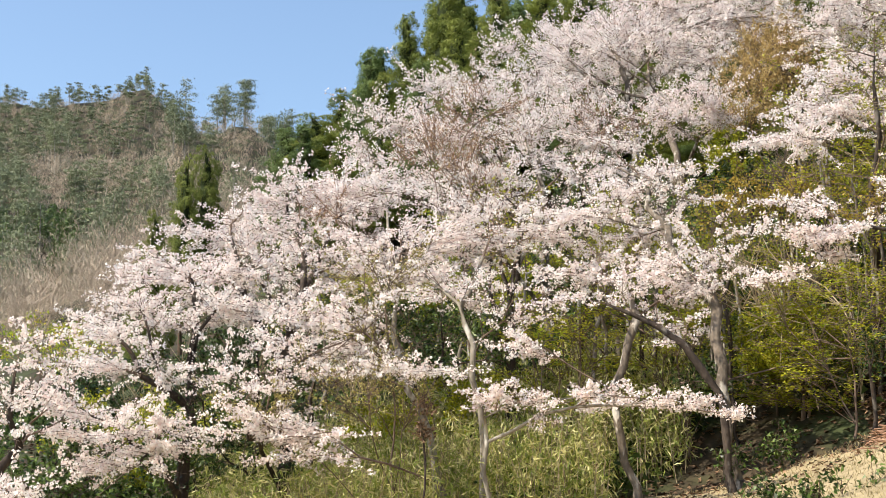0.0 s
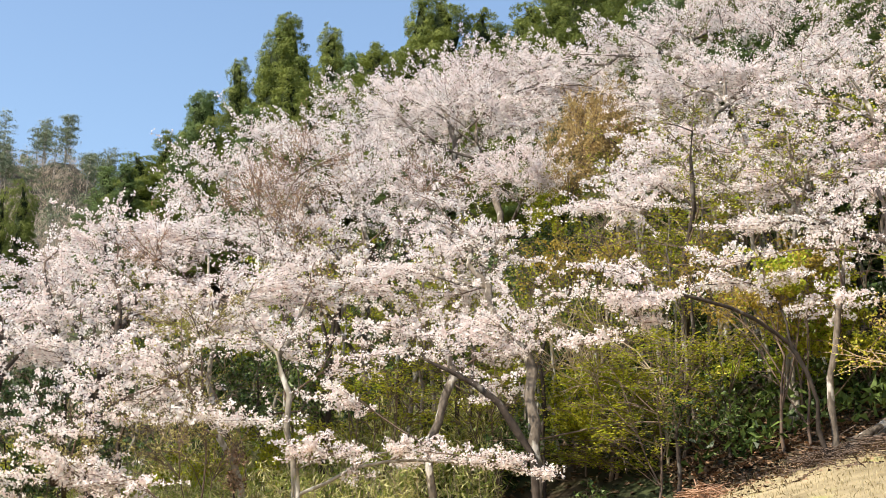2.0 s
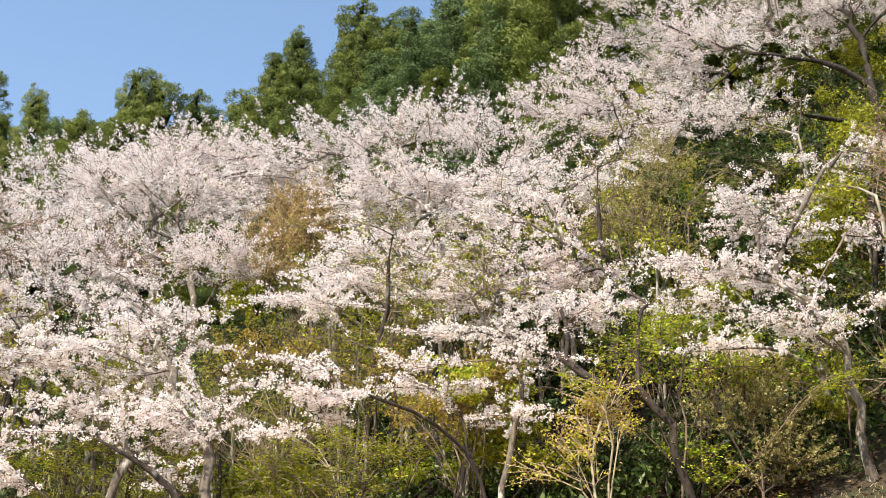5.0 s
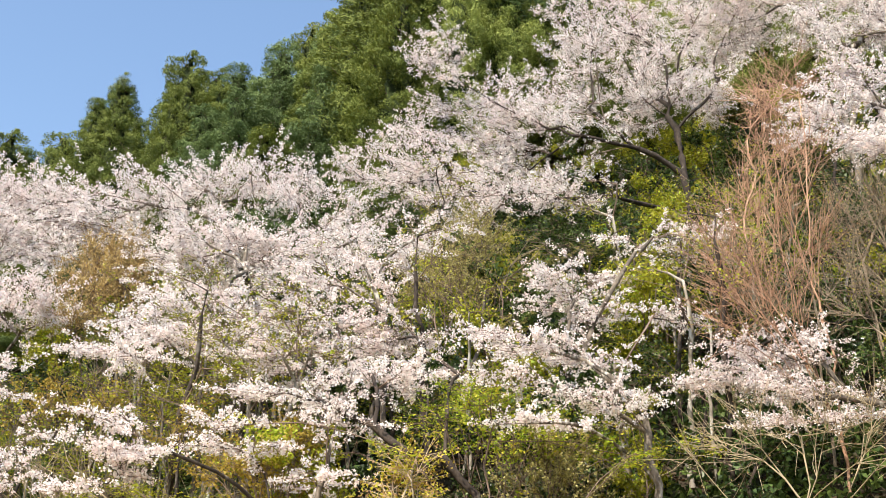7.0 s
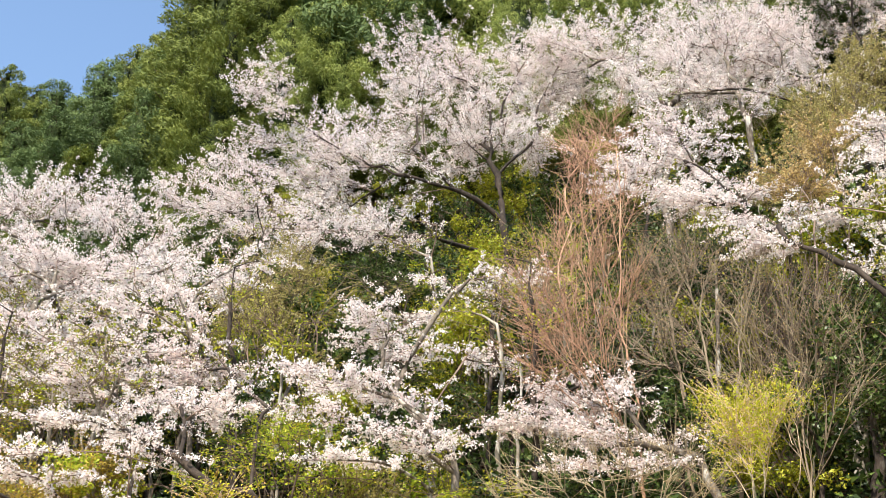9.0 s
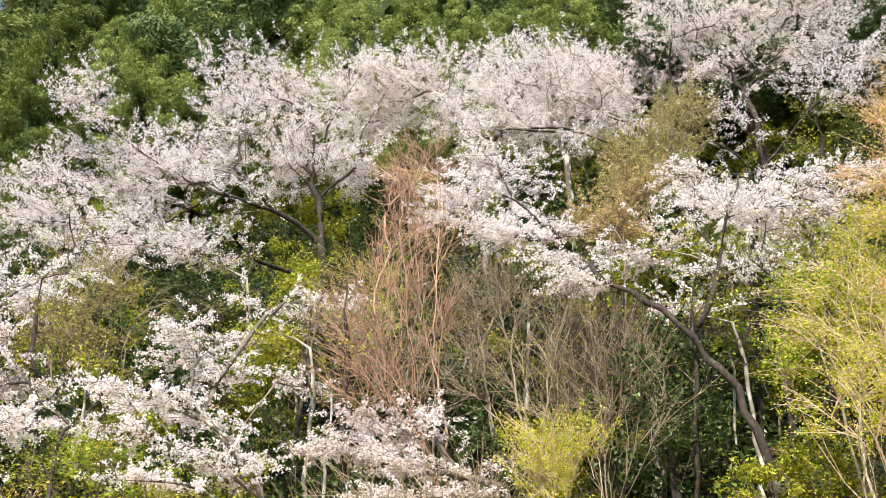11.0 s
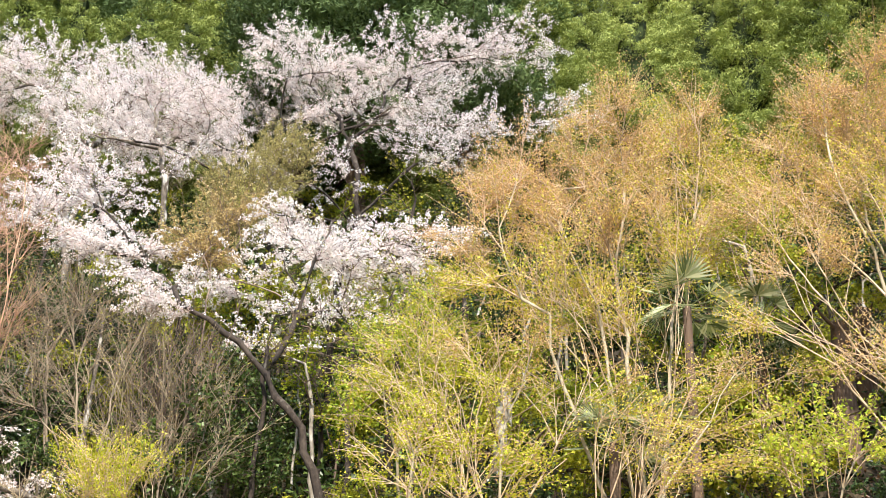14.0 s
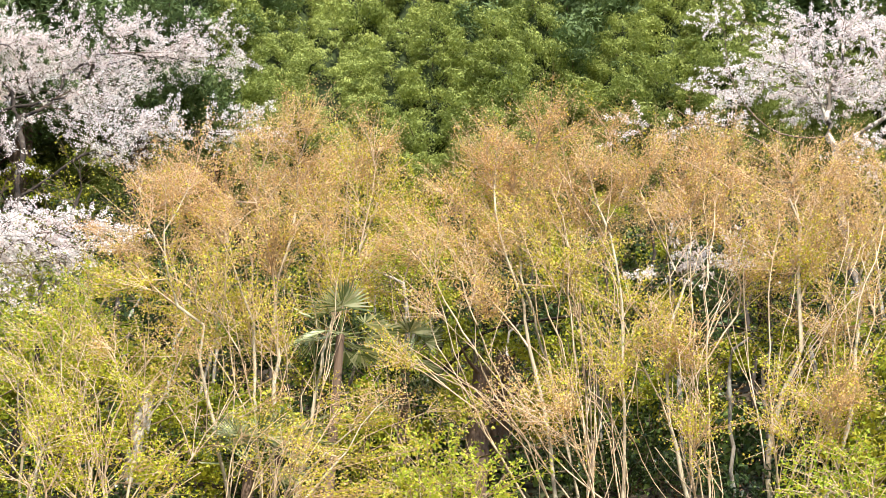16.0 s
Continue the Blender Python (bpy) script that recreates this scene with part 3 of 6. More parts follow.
cherry("flowering pale pink cherry tree on a dark bowed limb", (13.94, 22.54), [(13.45, 22.83, 7.72), (12.89, 23.15, 8.39), (12.22, 23.51, 8.49), (11.43, 24.46, 9.3)],
    [(11.15, 26.23, 10.97, 1.46, 0.45), (10.46, 25.43, 9.76, 1.27, 0.33), (8.95, 24.41, 8.53, 0.77, 0.18), (12.31, 27.36, 12.16, 1.26, 0.59), (12.27, 25.17, 10.34, 1.16, 0.40), (13.25, 26.92, 12.04, 0.98, 0.54), (13.53, 24.51, 10.73, 1.04, 0.18)], 0.115, 115, bark=DARK_BARK)
cherry("flowering pale pink cherry tree near the cedars", (13.81, 37.54), [(13.26, 37.74, 17.97), (12.85, 38.93, 19.52)],
    [(13.12, 39.90, 20.77, 2.26, 0.88), (11.36, 40.43, 20.21, 1.88, 0.85), (14.87, 39.28, 21.50, 1.71, 1.01), (15.29, 35.88, 19.09, 1.92, 0.74), (13.54, 35.51, 17.21, 1.85, 0.62), (15.43, 33.63, 17.06, 1.47, 0.45), (9.47, 41.94, 20.02, 1.53, 0.82), (8.28, 40.15, 17.72, 1.44, 1.09), (11.64, 37.22, 17.29, 1.89, 0.87), (7.07, 43.43, 20.33, 1.76, 0.67)], 0.16, 116)
cherry("flowering pale pink cherry tree under the cedars", (6.32, 41.52), [(5.88, 41.59, 17.01), (5.59, 42.64, 18.55)],
    [(6.44, 43.53, 19.61, 2.14, 1.10), (8.32, 43.21, 20.15, 1.76, 0.92), (4.77, 43.74, 19.07, 1.74, 1.15), (9.63, 41.91, 19.39, 1.52, 0.93), (3.35, 41.87, 17.39, 1.47, 1.11)], 0.15, 117)
cherry("flowering pale pink cherry tree, tall and spreading over dark gaps", (27.52, 33.04), [(27.31, 33.21, 22.31), (27.72, 34.17, 25.02), (26.77, 34.92, 26.89)],
    [(21.21, 37.40, 24.97, 2.44, 1.55), (19.45, 37.23, 22.78, 2.58, 0.75), (23.28, 36.15, 24.21, 2.90, 1.75), (26.38, 36.46, 27.70, 3.37, 2.15), (26.21, 37.80, 31.04, 1.91, 1.37), (29.28, 36.76, 31.15, 3.32, 2.17), (20.34, 34.44, 20.41, 2.64, 0.31), (22.47, 33.10, 20.73, 1.77, 0.62), (28.84, 34.54, 27.43, 2.33, 1.52), (20.05, 38.04, 26.93, 0.99, 1.38), (17.72, 36.98, 21.31, 1.81, 0.63), (31.46, 34.92, 31.55, 2.50, 1.63)], 0.2, 118, bark=DARK_BARK, density=4.2)
cherry("flowering pale pink cherry tree on the steep upper bank", (30.73, 28.63), [(30.64, 28.73, 23.53), (31.54, 29.23, 26.29)],
    [(31.01, 33.97, 31.41, 2.19, 1.68), (35.35, 29.44, 31.34, 3.00, 2.22), (32.30, 29.88, 28.52, 2.31, 1.51), (37.86, 27.85, 32.70, 2.53, 1.44), (35.29, 31.04, 33.16, 2.54, 1.21), (35.82, 27.24, 29.49, 1.58, 1.39), (32.75, 32.30, 31.61, 2.46, 1.19), (39.21, 25.91, 33.11, 1.69, 1.31)], 0.15, 119, density=3.6)
cherry("flowering pale pink cherry tree on a long oblique dark trunk", (23.05, 13.28), [(22.81, 14.26, 11.66), (22.43, 15.39, 13.24), (22.11, 16.35, 14.17), (21.64, 18.08, 15.21)],
    [(24.28, 22.35, 20.32, 1.45, 1.21), (23.21, 22.03, 18.51, 1.29, 0.69), (23.28, 20.48, 17.45, 1.33, 0.76), (22.49, 18.31, 15.70, 1.15, 0.18), (25.47, 15.85, 17.14, 1.90, 0.63), (27.11, 15.04, 17.80, 1.61, 0.77), (27.17, 16.90, 19.27, 1.68, 0.18), (24.89, 14.88, 15.52, 1.15, 0.33), (27.58, 14.16, 18.24, 0.81, 0.76), (23.23, 15.63, 14.06, 0.70, 0.18), (21.97, 17.36, 14.46, 0.79, 0.18), (24.41, 17.44, 16.50, 1.03, 0.45), (22.77, 22.48, 18.95, 0.74, 0.31)], 0.112, 120, bark=DARK_BARK)
cherry("flowering pale pink cherry tree below the cedars, upright", (32.75, 26.29), [(32.5, 26.6, 25.86), (32.87, 27.72, 28.78)],
    [(33.60, 28.41, 30.42, 2.25, 1.51), (31.64, 30.57, 29.61, 1.42, 1.02), (31.82, 28.92, 27.91, 1.56, 0.93), (34.82, 26.90, 30.04, 1.22, 1.34), (32.92, 26.08, 26.60, 1.14, 0.61), (32.32, 32.73, 33.14, 0.65, 1.00)], 0.14, 121, density=3.1)
cherry("flowering pale pink cherry tree with dark upright boughs against conifers", (35.55, 20.43), [(35.37, 20.74, 26.55), (35.77, 22.01, 29.56)],
    [(37.14, 23.60, 32.19, 2.67, 1.87), (38.66, 21.01, 32.35, 2.94, 0.29), (40.19, 17.91, 33.75, 2.44, 0.18), (36.19, 21.31, 29.18, 2.25, 0.18), (36.53, 18.61, 27.36, 1.69, 0.67), (38.27, 14.71, 28.77, 1.23, 1.03), (36.99, 25.63, 34.51, 1.39, 0.75), (37.14, 17.37, 28.17, 1.46, 0.56), (33.35, 22.08, 25.74, 1.86, 0.18)], 0.15, 122, bark=DARK_BARK, density=3.4)
cherry("flowering pale pink cherry tree leaning out from a grey trunk", (17.54, 23.1), [(17.12, 23.41, 10.84), (16.54, 24.43, 12.0), (17.26, 25.14, 13.35)],
    [(17.64, 25.49, 13.99, 1.40, 0.60), (19.76, 25.17, 15.41, 1.38, 0.52), (18.93, 23.27, 12.73, 0.71, 0.33), (17.74, 24.19, 12.94, 1.20, 0.28), (16.99, 25.93, 13.50, 0.59, 0.44), (20.42, 24.64, 15.75, 0.69, 0.46)], 0.11, 123, bark=BARK, flat=0.12, length=0.8)
cherry("drooping cherry bough thick with blossom over ferns", (17.1, 21.54), [(16.72, 21.83, 9.79), (16.03, 22.1, 10.12), (15.29, 22.25, 9.92)],
    [(15.20, 23.51, 11.30, 1.05, 0.29), (15.48, 22.12, 10.00, 1.00, 0.18), (14.03, 21.89, 9.10, 0.95, 0.18), (14.58, 23.91, 11.50, 0.52, 0.21), (16.05, 21.71, 9.74, 0.62, 0.18), (15.91, 23.04, 11.11, 0.78, 0.20), (14.78, 23.19, 10.38, 0.76, 0.18)], 0.12, 124, bark=BARK, density=9.6, flat=0.12, length=0.8)
cherry("flowering pale pink cherry tree spreading low beside a lime bush", (20.61, 17.45), [(20.05, 18.09, 9.62), (19.21, 18.97, 9.97)],
    [(18.47, 21.04, 10.62, 1.30, 0.18), (19.69, 19.91, 11.40, 0.79, 0.27), (18.46, 21.05, 11.37, 0.72, 0.18), (18.98, 19.21, 10.09, 1.25, 0.24), (19.68, 18.49, 9.74, 0.62, 0.28), (18.31, 19.16, 9.24, 0.85, 0.19), (19.00, 20.57, 11.01, 0.91, 0.18)], 0.12, 125, bark=BARK, density=9.6, flat=0.12, length=0.8)
cherry("flowering pale pink cherry tree beside tall conifers", (30.68, -4.46), [(31.66, -4.63, 21.12), (32.67, -4.66, 23.58)],
    [(33.67, -4.69, 26.26, 1.85, 2.09), (32.94, -2.03, 25.14, 0.80, 0.58), (32.00, -0.06, 23.39, 1.28, 0.25), (31.51, -5.56, 22.01, 0.67, 0.74), (33.92, -2.27, 28.57, 0.77, 0.24), (34.51, -5.84, 28.91, 1.57, 0.90), (33.86, -3.13, 26.73, 0.93, 0.79), (33.29, -6.91, 25.38, 1.46, 1.64)], 0.15, 126, density=4.6)
cherry("cherry tree half hidden behind budding maples", (27.0, -0.21), [(27.5, -0.13, 16.3)],
    [(27.50, 0.22, 16.89, 0.69, 0.18), (27.46, -1.53, 16.99, 0.70, 0.22), (27.49, -0.76, 16.54, 0.55, 0.18)], 0.06, 127, density=3.8)
cherry("flowering pale pink cherry tree filling the upper bank", (34.74, 23.6), [(34.66, 23.72, 26.76), (35.59, 24.14, 29.32)],
    [(36.35, 22.97, 31.82, 2.10, 1.43), (37.70, 20.68, 32.99, 2.12, 1.23), (38.97, 18.18, 33.00, 2.12, 0.38), (39.82, 16.24, 34.20, 1.34, 0.38), (37.48, 18.96, 29.88, 2.02, 0.48), (37.46, 16.66, 28.41, 1.46, 0.56), (33.24, 28.83, 30.58, 2.36, 1.91), (32.23, 28.46, 27.43, 2.00, 1.01), (34.36, 25.85, 28.43, 1.52, 0.80)], 0.13, 128, bark=DARK_BARK, density=2.4)
cherry("flowering pale pink cherry tree spreading below the upper trees", (13.38, 26.85), [(13.4, 27.06, 11.83), (13.35, 27.42, 12.91)],
    [(13.55, 27.88, 14.33, 1.00, 0.38), (12.43, 27.85, 13.53, 0.95, 0.32), (14.64, 28.23, 15.35, 0.90, 0.35), (12.70, 29.37, 15.25, 0.90, 0.40), (13.24, 26.92, 12.86, 0.80, 0.28)], 0.1, 198, bark=BARK)
bare_shrub("tan budding tree among the cherries", (9.24, 36.86), [(9.55, 37.81, 15.05)],
    [(9.88, 38.76, 16.99, 1.05, 1.09), (9.12, 37.92, 15.61, 0.85, 0.87), (10.20, 37.64, 15.68, 0.85, 0.69), (8.68, 37.00, 14.26, 0.65, 0.40)], 0.05, 129, per=3, size=0.06, gap=0.07, bark=TWIG, leaf=TAN_BUD, flat=0.9, density=14.4)
bare_shrub("olive budding tree beside the cherries", (15.95, 28.89), [(16.19, 29.33, 13.88)],
    [(16.68, 30.20, 16.19, 1.15, 0.85), (17.59, 30.26, 16.72, 0.78, 0.64), (15.92, 30.04, 15.02, 0.90, 0.59), (16.57, 29.11, 14.50, 0.88, 0.75)], 0.05, 130, per=2, size=0.06, gap=0.09, bark=TWIG, leaf=OLIVE_BUD, flat=0.9, density=11)
bare_shrub("olive-brown budding tree on the bank", (30.78, 22.28), [(30.84, 22.21, 22.43)],
    [(31.79, 22.60, 23.96, 1.47, 1.36), (28.42, 22.10, 20.01, 0.99, 0.65), (33.26, 22.22, 26.05, 0.96, 1.04), (30.64, 22.48, 22.28, 1.06, 0.70)], 0.05, 131, per=3, size=0.06, gap=0.07, bark=TWIG, leaf=OLIVE_BUD, flat=0.9, density=14.4)
bare_shrub("ochre budding tree in front of pale stems", (23.16, 17.46), [(23.18, 17.43, 15.68)],
    [(23.91, 18.12, 17.24, 0.76, 0.56), (26.78, 19.28, 19.88, 0.69, 0.55)], 0.05, 132, per=3, size=0.06, gap=0.07, bark=TWIG, leaf=TAN_BUD, flat=0.9, density=14.4)
bare_shrub("brownish budding boughs among blossom", (0.86, 30.99), [(0.73, 30.99, 9.86)],
    [(0.97, 33.99, 13.38, 0.88, 0.91), (-0.34, 33.00, 12.15, 0.85, 0.56), (0.76, 31.99, 11.26, 0.96, 0.68), (-2.45, 29.90, 9.70, 0.76, 0.30), (4.66, 36.70, 13.99, 0.96, 0.63), (1.42, 28.97, 9.07, 0.86, 0.35)], 0.05, 133, per=2, size=0.045, gap=0.09, bark=TWIG, leaf=BUD, flat=0.9, density=7.2)
bare_shrub("olive budding boughs over the bamboo grass", (-0.93, 26.98), [(-1.05, 26.98, 6.71)],
    [(-1.31, 27.47, 7.73, 0.69, 0.46), (-1.64, 25.95, 5.00, 0.75, 0.43), (-0.26, 26.50, 4.85, 0.55, 0.33), (-3.62, 25.75, 4.66, 0.75, 0.32), (-1.61, 26.95, 6.36, 0.56, 0.33)], 0.04, 134, per=2, size=0.05, gap=0.08, bark=TWIG, leaf=OLIVE_BUD, flat=0.5, density=9)
bare_shrub("red-brown leafless shrub with fine twigs", (21.91, 23.32), [(22.25, 23.69, 15.85)],
    [(24.20, 25.29, 21.57, 1.19, 0.98), (23.28, 24.78, 19.40, 1.13, 1.15), (22.27, 24.35, 17.20, 1.25, 1.06), (20.75, 23.70, 15.10, 1.01, 0.82), (20.43, 23.32, 13.71, 0.98, 0.80)], 0.06, 135, bark=RED_TWIG, leaf=BUD, density=9)
bare_shrub("wide leafless shrub of red-brown fanning twigs", (20.07, 19.53), [(19.93, 19.67, 11.0)],
    [(21.39, 22.43, 19.12, 1.00, 0.80), (21.01, 21.41, 16.76, 1.00, 0.80), (19.37, 21.04, 14.67, 0.90, 0.80), (18.19, 20.75, 13.03, 0.80, 0.70), (18.62, 20.10, 12.30, 0.90, 0.70), (17.83, 20.27, 11.52, 0.70, 0.60), (20.08, 20.37, 13.95, 0.90, 0.80)], 0.06, 184, bark=RED_TWIG, leaf=BUD, density=7, stems=4, length=1.1)
bare_shrub("large leafless shrub of pale fanning stems", (20.57, 17.49), [(20.53, 17.53, 10.77), (20.48, 17.6, 11.5)],
    [(20.93, 18.60, 14.22, 1.05, 0.89), (21.51, 17.92, 14.01, 0.90, 0.90), (20.47, 19.10, 13.35, 0.89, 1.05), (20.20, 19.39, 12.26, 1.03, 0.70), (20.78, 18.02, 12.70, 1.16, 0.84)], 0.08, 136, bark=GREY_TWIG, density=6, twigs=4.5, length=1.0)
bare_shrub("leafless tangled shrub of grey-brown stems", (20.58, 20.43), [(20.46, 20.56, 11.79)],
    [(20.26, 22.13, 14.22, 1.28, 1.10), (21.57, 22.27, 15.34, 1.16, 0.98), (21.41, 21.01, 13.83, 1.43, 1.08), (19.85, 21.14, 12.76, 1.22, 0.71), (19.29, 21.66, 12.94, 0.76, 0.76)], 0.06, 137, bark=GREY_TWIG, leaf=BUD, density=3.6)
bare_shrub("grey leafless shrub in deep shade", (22.93, 17.75), [(22.84, 17.88, 12.05)],
    [(23.27, 18.13, 13.60, 1.09, 1.09), (23.57, 17.74, 14.47, 0.95, 0.59), (22.59, 18.19, 12.56, 0.91, 0.90), (23.13, 17.49, 12.33, 0.76, 0.91)], 0.05, 138, bark=TWIG, density=9)
bare_shrub("slender leafless stems on the bank", (20.72, 18.83), [(20.57, 18.99, 11.54), (20.77, 19.52, 13.28)],
    [(21.07, 19.93, 14.59, 0.62, 0.96), (21.49, 19.47, 14.93, 0.78, 0.61)], 0.05, 139, bark=GREY_TWIG, density=9.6)
bare_shrub("olive-grey leafless shrub of crossing stems", (21.65, 16.63), [(21.67, 16.6, 9.55)],
    [(20.64, 17.10, 12.51, 0.85, 0.60), (21.64, 16.65, 12.04, 0.85, 0.60), (22.60, 16.19, 12.80, 0.85, 0.60), (20.87, 16.82, 10.92, 0.85, 0.60), (21.93, 16.26, 11.04, 0.85, 0.60), (22.84, 15.84, 11.89, 0.85, 0.60), (20.39, 17.39, 11.54, 0.85, 0.60)], 0.05, 192, bark=TAN_TWIG, density=3.6, twigs=4.5, stems=4, length=1.0)
bare_shrub("tangled leafless brush beside ivied trunks", (21.07, 16.24), [(21.06, 16.24, 10.34)],
    [(20.50, 16.15, 12.56, 0.85, 0.60), (21.22, 16.03, 11.78, 0.85, 0.60), (20.85, 17.31, 12.06, 0.85, 0.60), (21.22, 15.19, 12.34, 0.85, 0.60), (21.47, 15.71, 11.06, 0.85, 0.60), (21.17, 16.92, 11.09, 0.85, 0.60)], 0.05, 193, bark=GREY_TWIG, density=3.6, twigs=4.5, stems=4, length=1.0)
bare_shrub("thin leafless brush under the flowering boughs", (18.09, 18.68), [(18.1, 18.67, 8.87)],
    [(17.22, 18.80, 9.06, 0.85, 0.60), (18.33, 18.44, 9.09, 0.85, 0.60), (19.35, 18.10, 9.45, 0.85, 0.60), (19.08, 16.92, 8.61, 0.85, 0.60), (16.92, 19.74, 8.75, 0.85, 0.60)], 0.05, 194, bark=TAN_TWIG, density=6, twigs=4.5, stems=4, length=1.0)
maple("lime-green bush in fresh leaf", (18.55, 15.22), [(18.53, 15.25, 8.73)],
    [(18.48, 15.31, 9.25, 0.72, 0.46), (18.82, 14.89, 9.59, 0.36, 0.22), (18.09, 15.77, 9.21, 0.41, 0.25), (18.27, 15.56, 9.65, 0.41, 0.20)], 0.04, 140, leaf=LIME, density=18, flat=0.9, lie=0.1, size=0.04, per=5, droop=0.2)
maple("understorey maple in olive-green new leaf", (2.71, 30.88), [(2.8, 30.87, 5.64), (2.64, 30.89, 7.45)],
    [(3.02, 30.85, 7.44, 1.03, 0.37), (2.24, 30.92, 6.42, 1.03, 0.30), (3.38, 30.82, 6.40, 0.90, 0.38), (1.75, 30.95, 7.46, 0.77, 0.51), (2.63, 29.88, 5.02, 0.99, 0.30), (1.79, 29.95, 5.52, 0.87, 0.30)], 0.07, 141, leaf=OLIVE, bark=TWIG, twig_bark=TWIG, spread=0.08, density=6.2, size=0.075, gap=0.09, flat=0.12, lie=0.6)
maple("understorey maple in layered yellow-green leaf", (5.05, 30.59), [(5.16, 30.57, 5.86), (5.14, 30.57, 7.13)],
    [(4.88, 30.61, 6.62, 0.90, 0.31), (5.52, 30.50, 7.37, 0.90, 0.38), (4.65, 30.14, 5.67, 0.88, 0.31), (5.59, 30.49, 6.10, 0.77, 0.31), (5.11, 31.08, 7.48, 0.79, 0.39)], 0.07, 142, leaf=OLIVE, bark=TWIG, twig_bark=TWIG, spread=0.08, density=6.2, size=0.075, gap=0.09, flat=0.12, lie=0.6)
maple("understorey maple with broad flat leaf layers", (7.4, 28.56), [(7.45, 28.54, 5.57), (7.55, 29.04, 7.1)],
    [(7.43, 29.06, 7.10, 1.12, 0.28), (6.94, 28.67, 6.30, 0.98, 0.25), (7.81, 28.45, 6.03, 1.10, 0.25), (6.88, 28.17, 5.41, 0.96, 0.29), (8.30, 28.83, 6.57, 0.87, 0.30), (7.62, 27.98, 5.04, 0.72, 0.23)], 0.07, 143, leaf=OLIVE, bark=TWIG, twig_bark=TWIG, spread=0.08, density=6.2, size=0.075, gap=0.09, flat=0.12, lie=0.6)
maple("ochre-leaved young tree behind the cherries", (7.48, 32.14), [(7.39, 32.16, 9.61)],
    [(7.16, 32.73, 10.90, 1.14, 0.38), (8.07, 32.51, 10.70, 0.99, 0.48), (6.89, 32.27, 10.06, 0.83, 0.33), (8.74, 32.34, 10.93, 0.71, 0.42)], 0.06, 144, leaf=OCHRE, bark=TWIG, twig_bark=TWIG, spread=0.08, density=5.8, size=0.075, gap=0.09)
maple("yellow-green tree behind flowering sprays", (9.47, 29.52), [(9.47, 29.52, 10.37)],
    [(9.87, 29.91, 11.07, 1.07, 0.51), (9.09, 29.64, 10.23, 0.92, 0.37), (9.96, 29.36, 10.10, 0.79, 0.30), (10.80, 30.12, 11.65, 0.82, 0.39)], 0.06, 145, leaf=OLIVE, bark=TWIG, twig_bark=TWIG, spread=0.08, density=6.2, size=0.075, gap=0.09, flat=0.12, lie=0.6)
maple("maple with orange-brown new leaves", (10.11, 25.58), [(10.12, 25.57, 7.49)],
    [(10.21, 26.07, 8.79, 0.94, 0.46), (9.59, 25.77, 7.96, 0.69, 0.31), (10.75, 25.86, 9.03, 0.71, 0.34), (10.44, 25.44, 8.07, 0.58, 0.24)], 0.06, 146, leaf=OCHRE, bark=TWIG, twig_bark=TWIG, spread=0.08, density=5.8, size=0.075, gap=0.09)
maple("young tree of thin pale stems in yellow bud", (11.95, 22.53), [(11.76, 22.63, 5.79), (11.43, 22.8, 6.41)],
    [(11.88, 23.13, 7.79, 0.65, 0.32), (10.89, 23.06, 6.63, 0.64, 0.20), (11.27, 22.88, 7.04, 0.64, 0.20), (12.18, 22.97, 8.44, 0.55, 0.44), (11.71, 22.65, 6.82, 0.43, 0.26)], 0.06, 147, leaf=MAPLE_YELLOW, bark=MAPLE_BARK, density=4.8, per=2)
maple("pale stem in yellow bud", (12.08, 22.68), [(12.01, 22.72, 6.44), (12.02, 22.83, 7.74)],
    [(12.03, 22.82, 8.06, 0.38, 0.33), (12.23, 22.72, 7.51, 0.27, 0.22)], 0.05, 148, leaf=MAPLE_YELLOW, density=4.8, per=2)
maple("understorey tree in low green leaf layers", (7.79, 26.37), [(7.89, 26.35, 5.87)],
    [(7.34, 26.50, 6.20, 0.91, 0.27), (8.09, 26.28, 6.56, 0.80, 0.27), (6.90, 26.10, 5.45, 0.89, 0.27), (8.78, 26.59, 7.35, 0.82, 0.34), (6.68, 27.19, 6.84, 0.70, 0.28)], 0.05, 149, leaf=OLIVE, bark=TWIG, twig_bark=TWIG, spread=0.08, density=6.2, size=0.075, gap=0.09, flat=0.12, lie=0.6)
maple("bright green tree beside the dark limb", (14.52, 25.1), [(14.53, 25.1, 9.65)],
    [(14.79, 25.53, 10.56, 0.63, 0.44), (15.31, 25.22, 10.30, 0.75, 0.36), (15.14, 24.73, 9.65, 0.74, 0.21), (14.32, 25.22, 9.90, 0.49, 0.37)], 0.05, 150, leaf=MAPLE_GREEN, bark=TWIG, twig_bark=TWIG, spread=0.08, density=5.8, size=0.075, gap=0.09)
maple("layered bright green maple beside the dark trunk", (14.35, 23.46), [(14.43, 23.41, 7.35)],
    [(13.48, 23.97, 9.69, 0.70, 0.23), (14.28, 23.15, 9.11, 0.69, 0.18), (15.28, 22.86, 9.51, 0.82, 0.21), (16.09, 22.30, 9.59, 0.70, 0.26), (14.18, 22.74, 6.87, 0.67, 0.18), (13.93, 22.89, 7.42, 0.56, 0.18), (16.05, 21.96, 8.81, 0.57, 0.18), (14.99, 21.98, 5.87, 0.44, 0.18)], 0.05, 151, leaf=MAPLE_GREEN, bark=TWIG, twig_bark=TWIG, spread=0.08, flat=0.2, lie=0.5, density=5.8, size=0.075, gap=0.09)
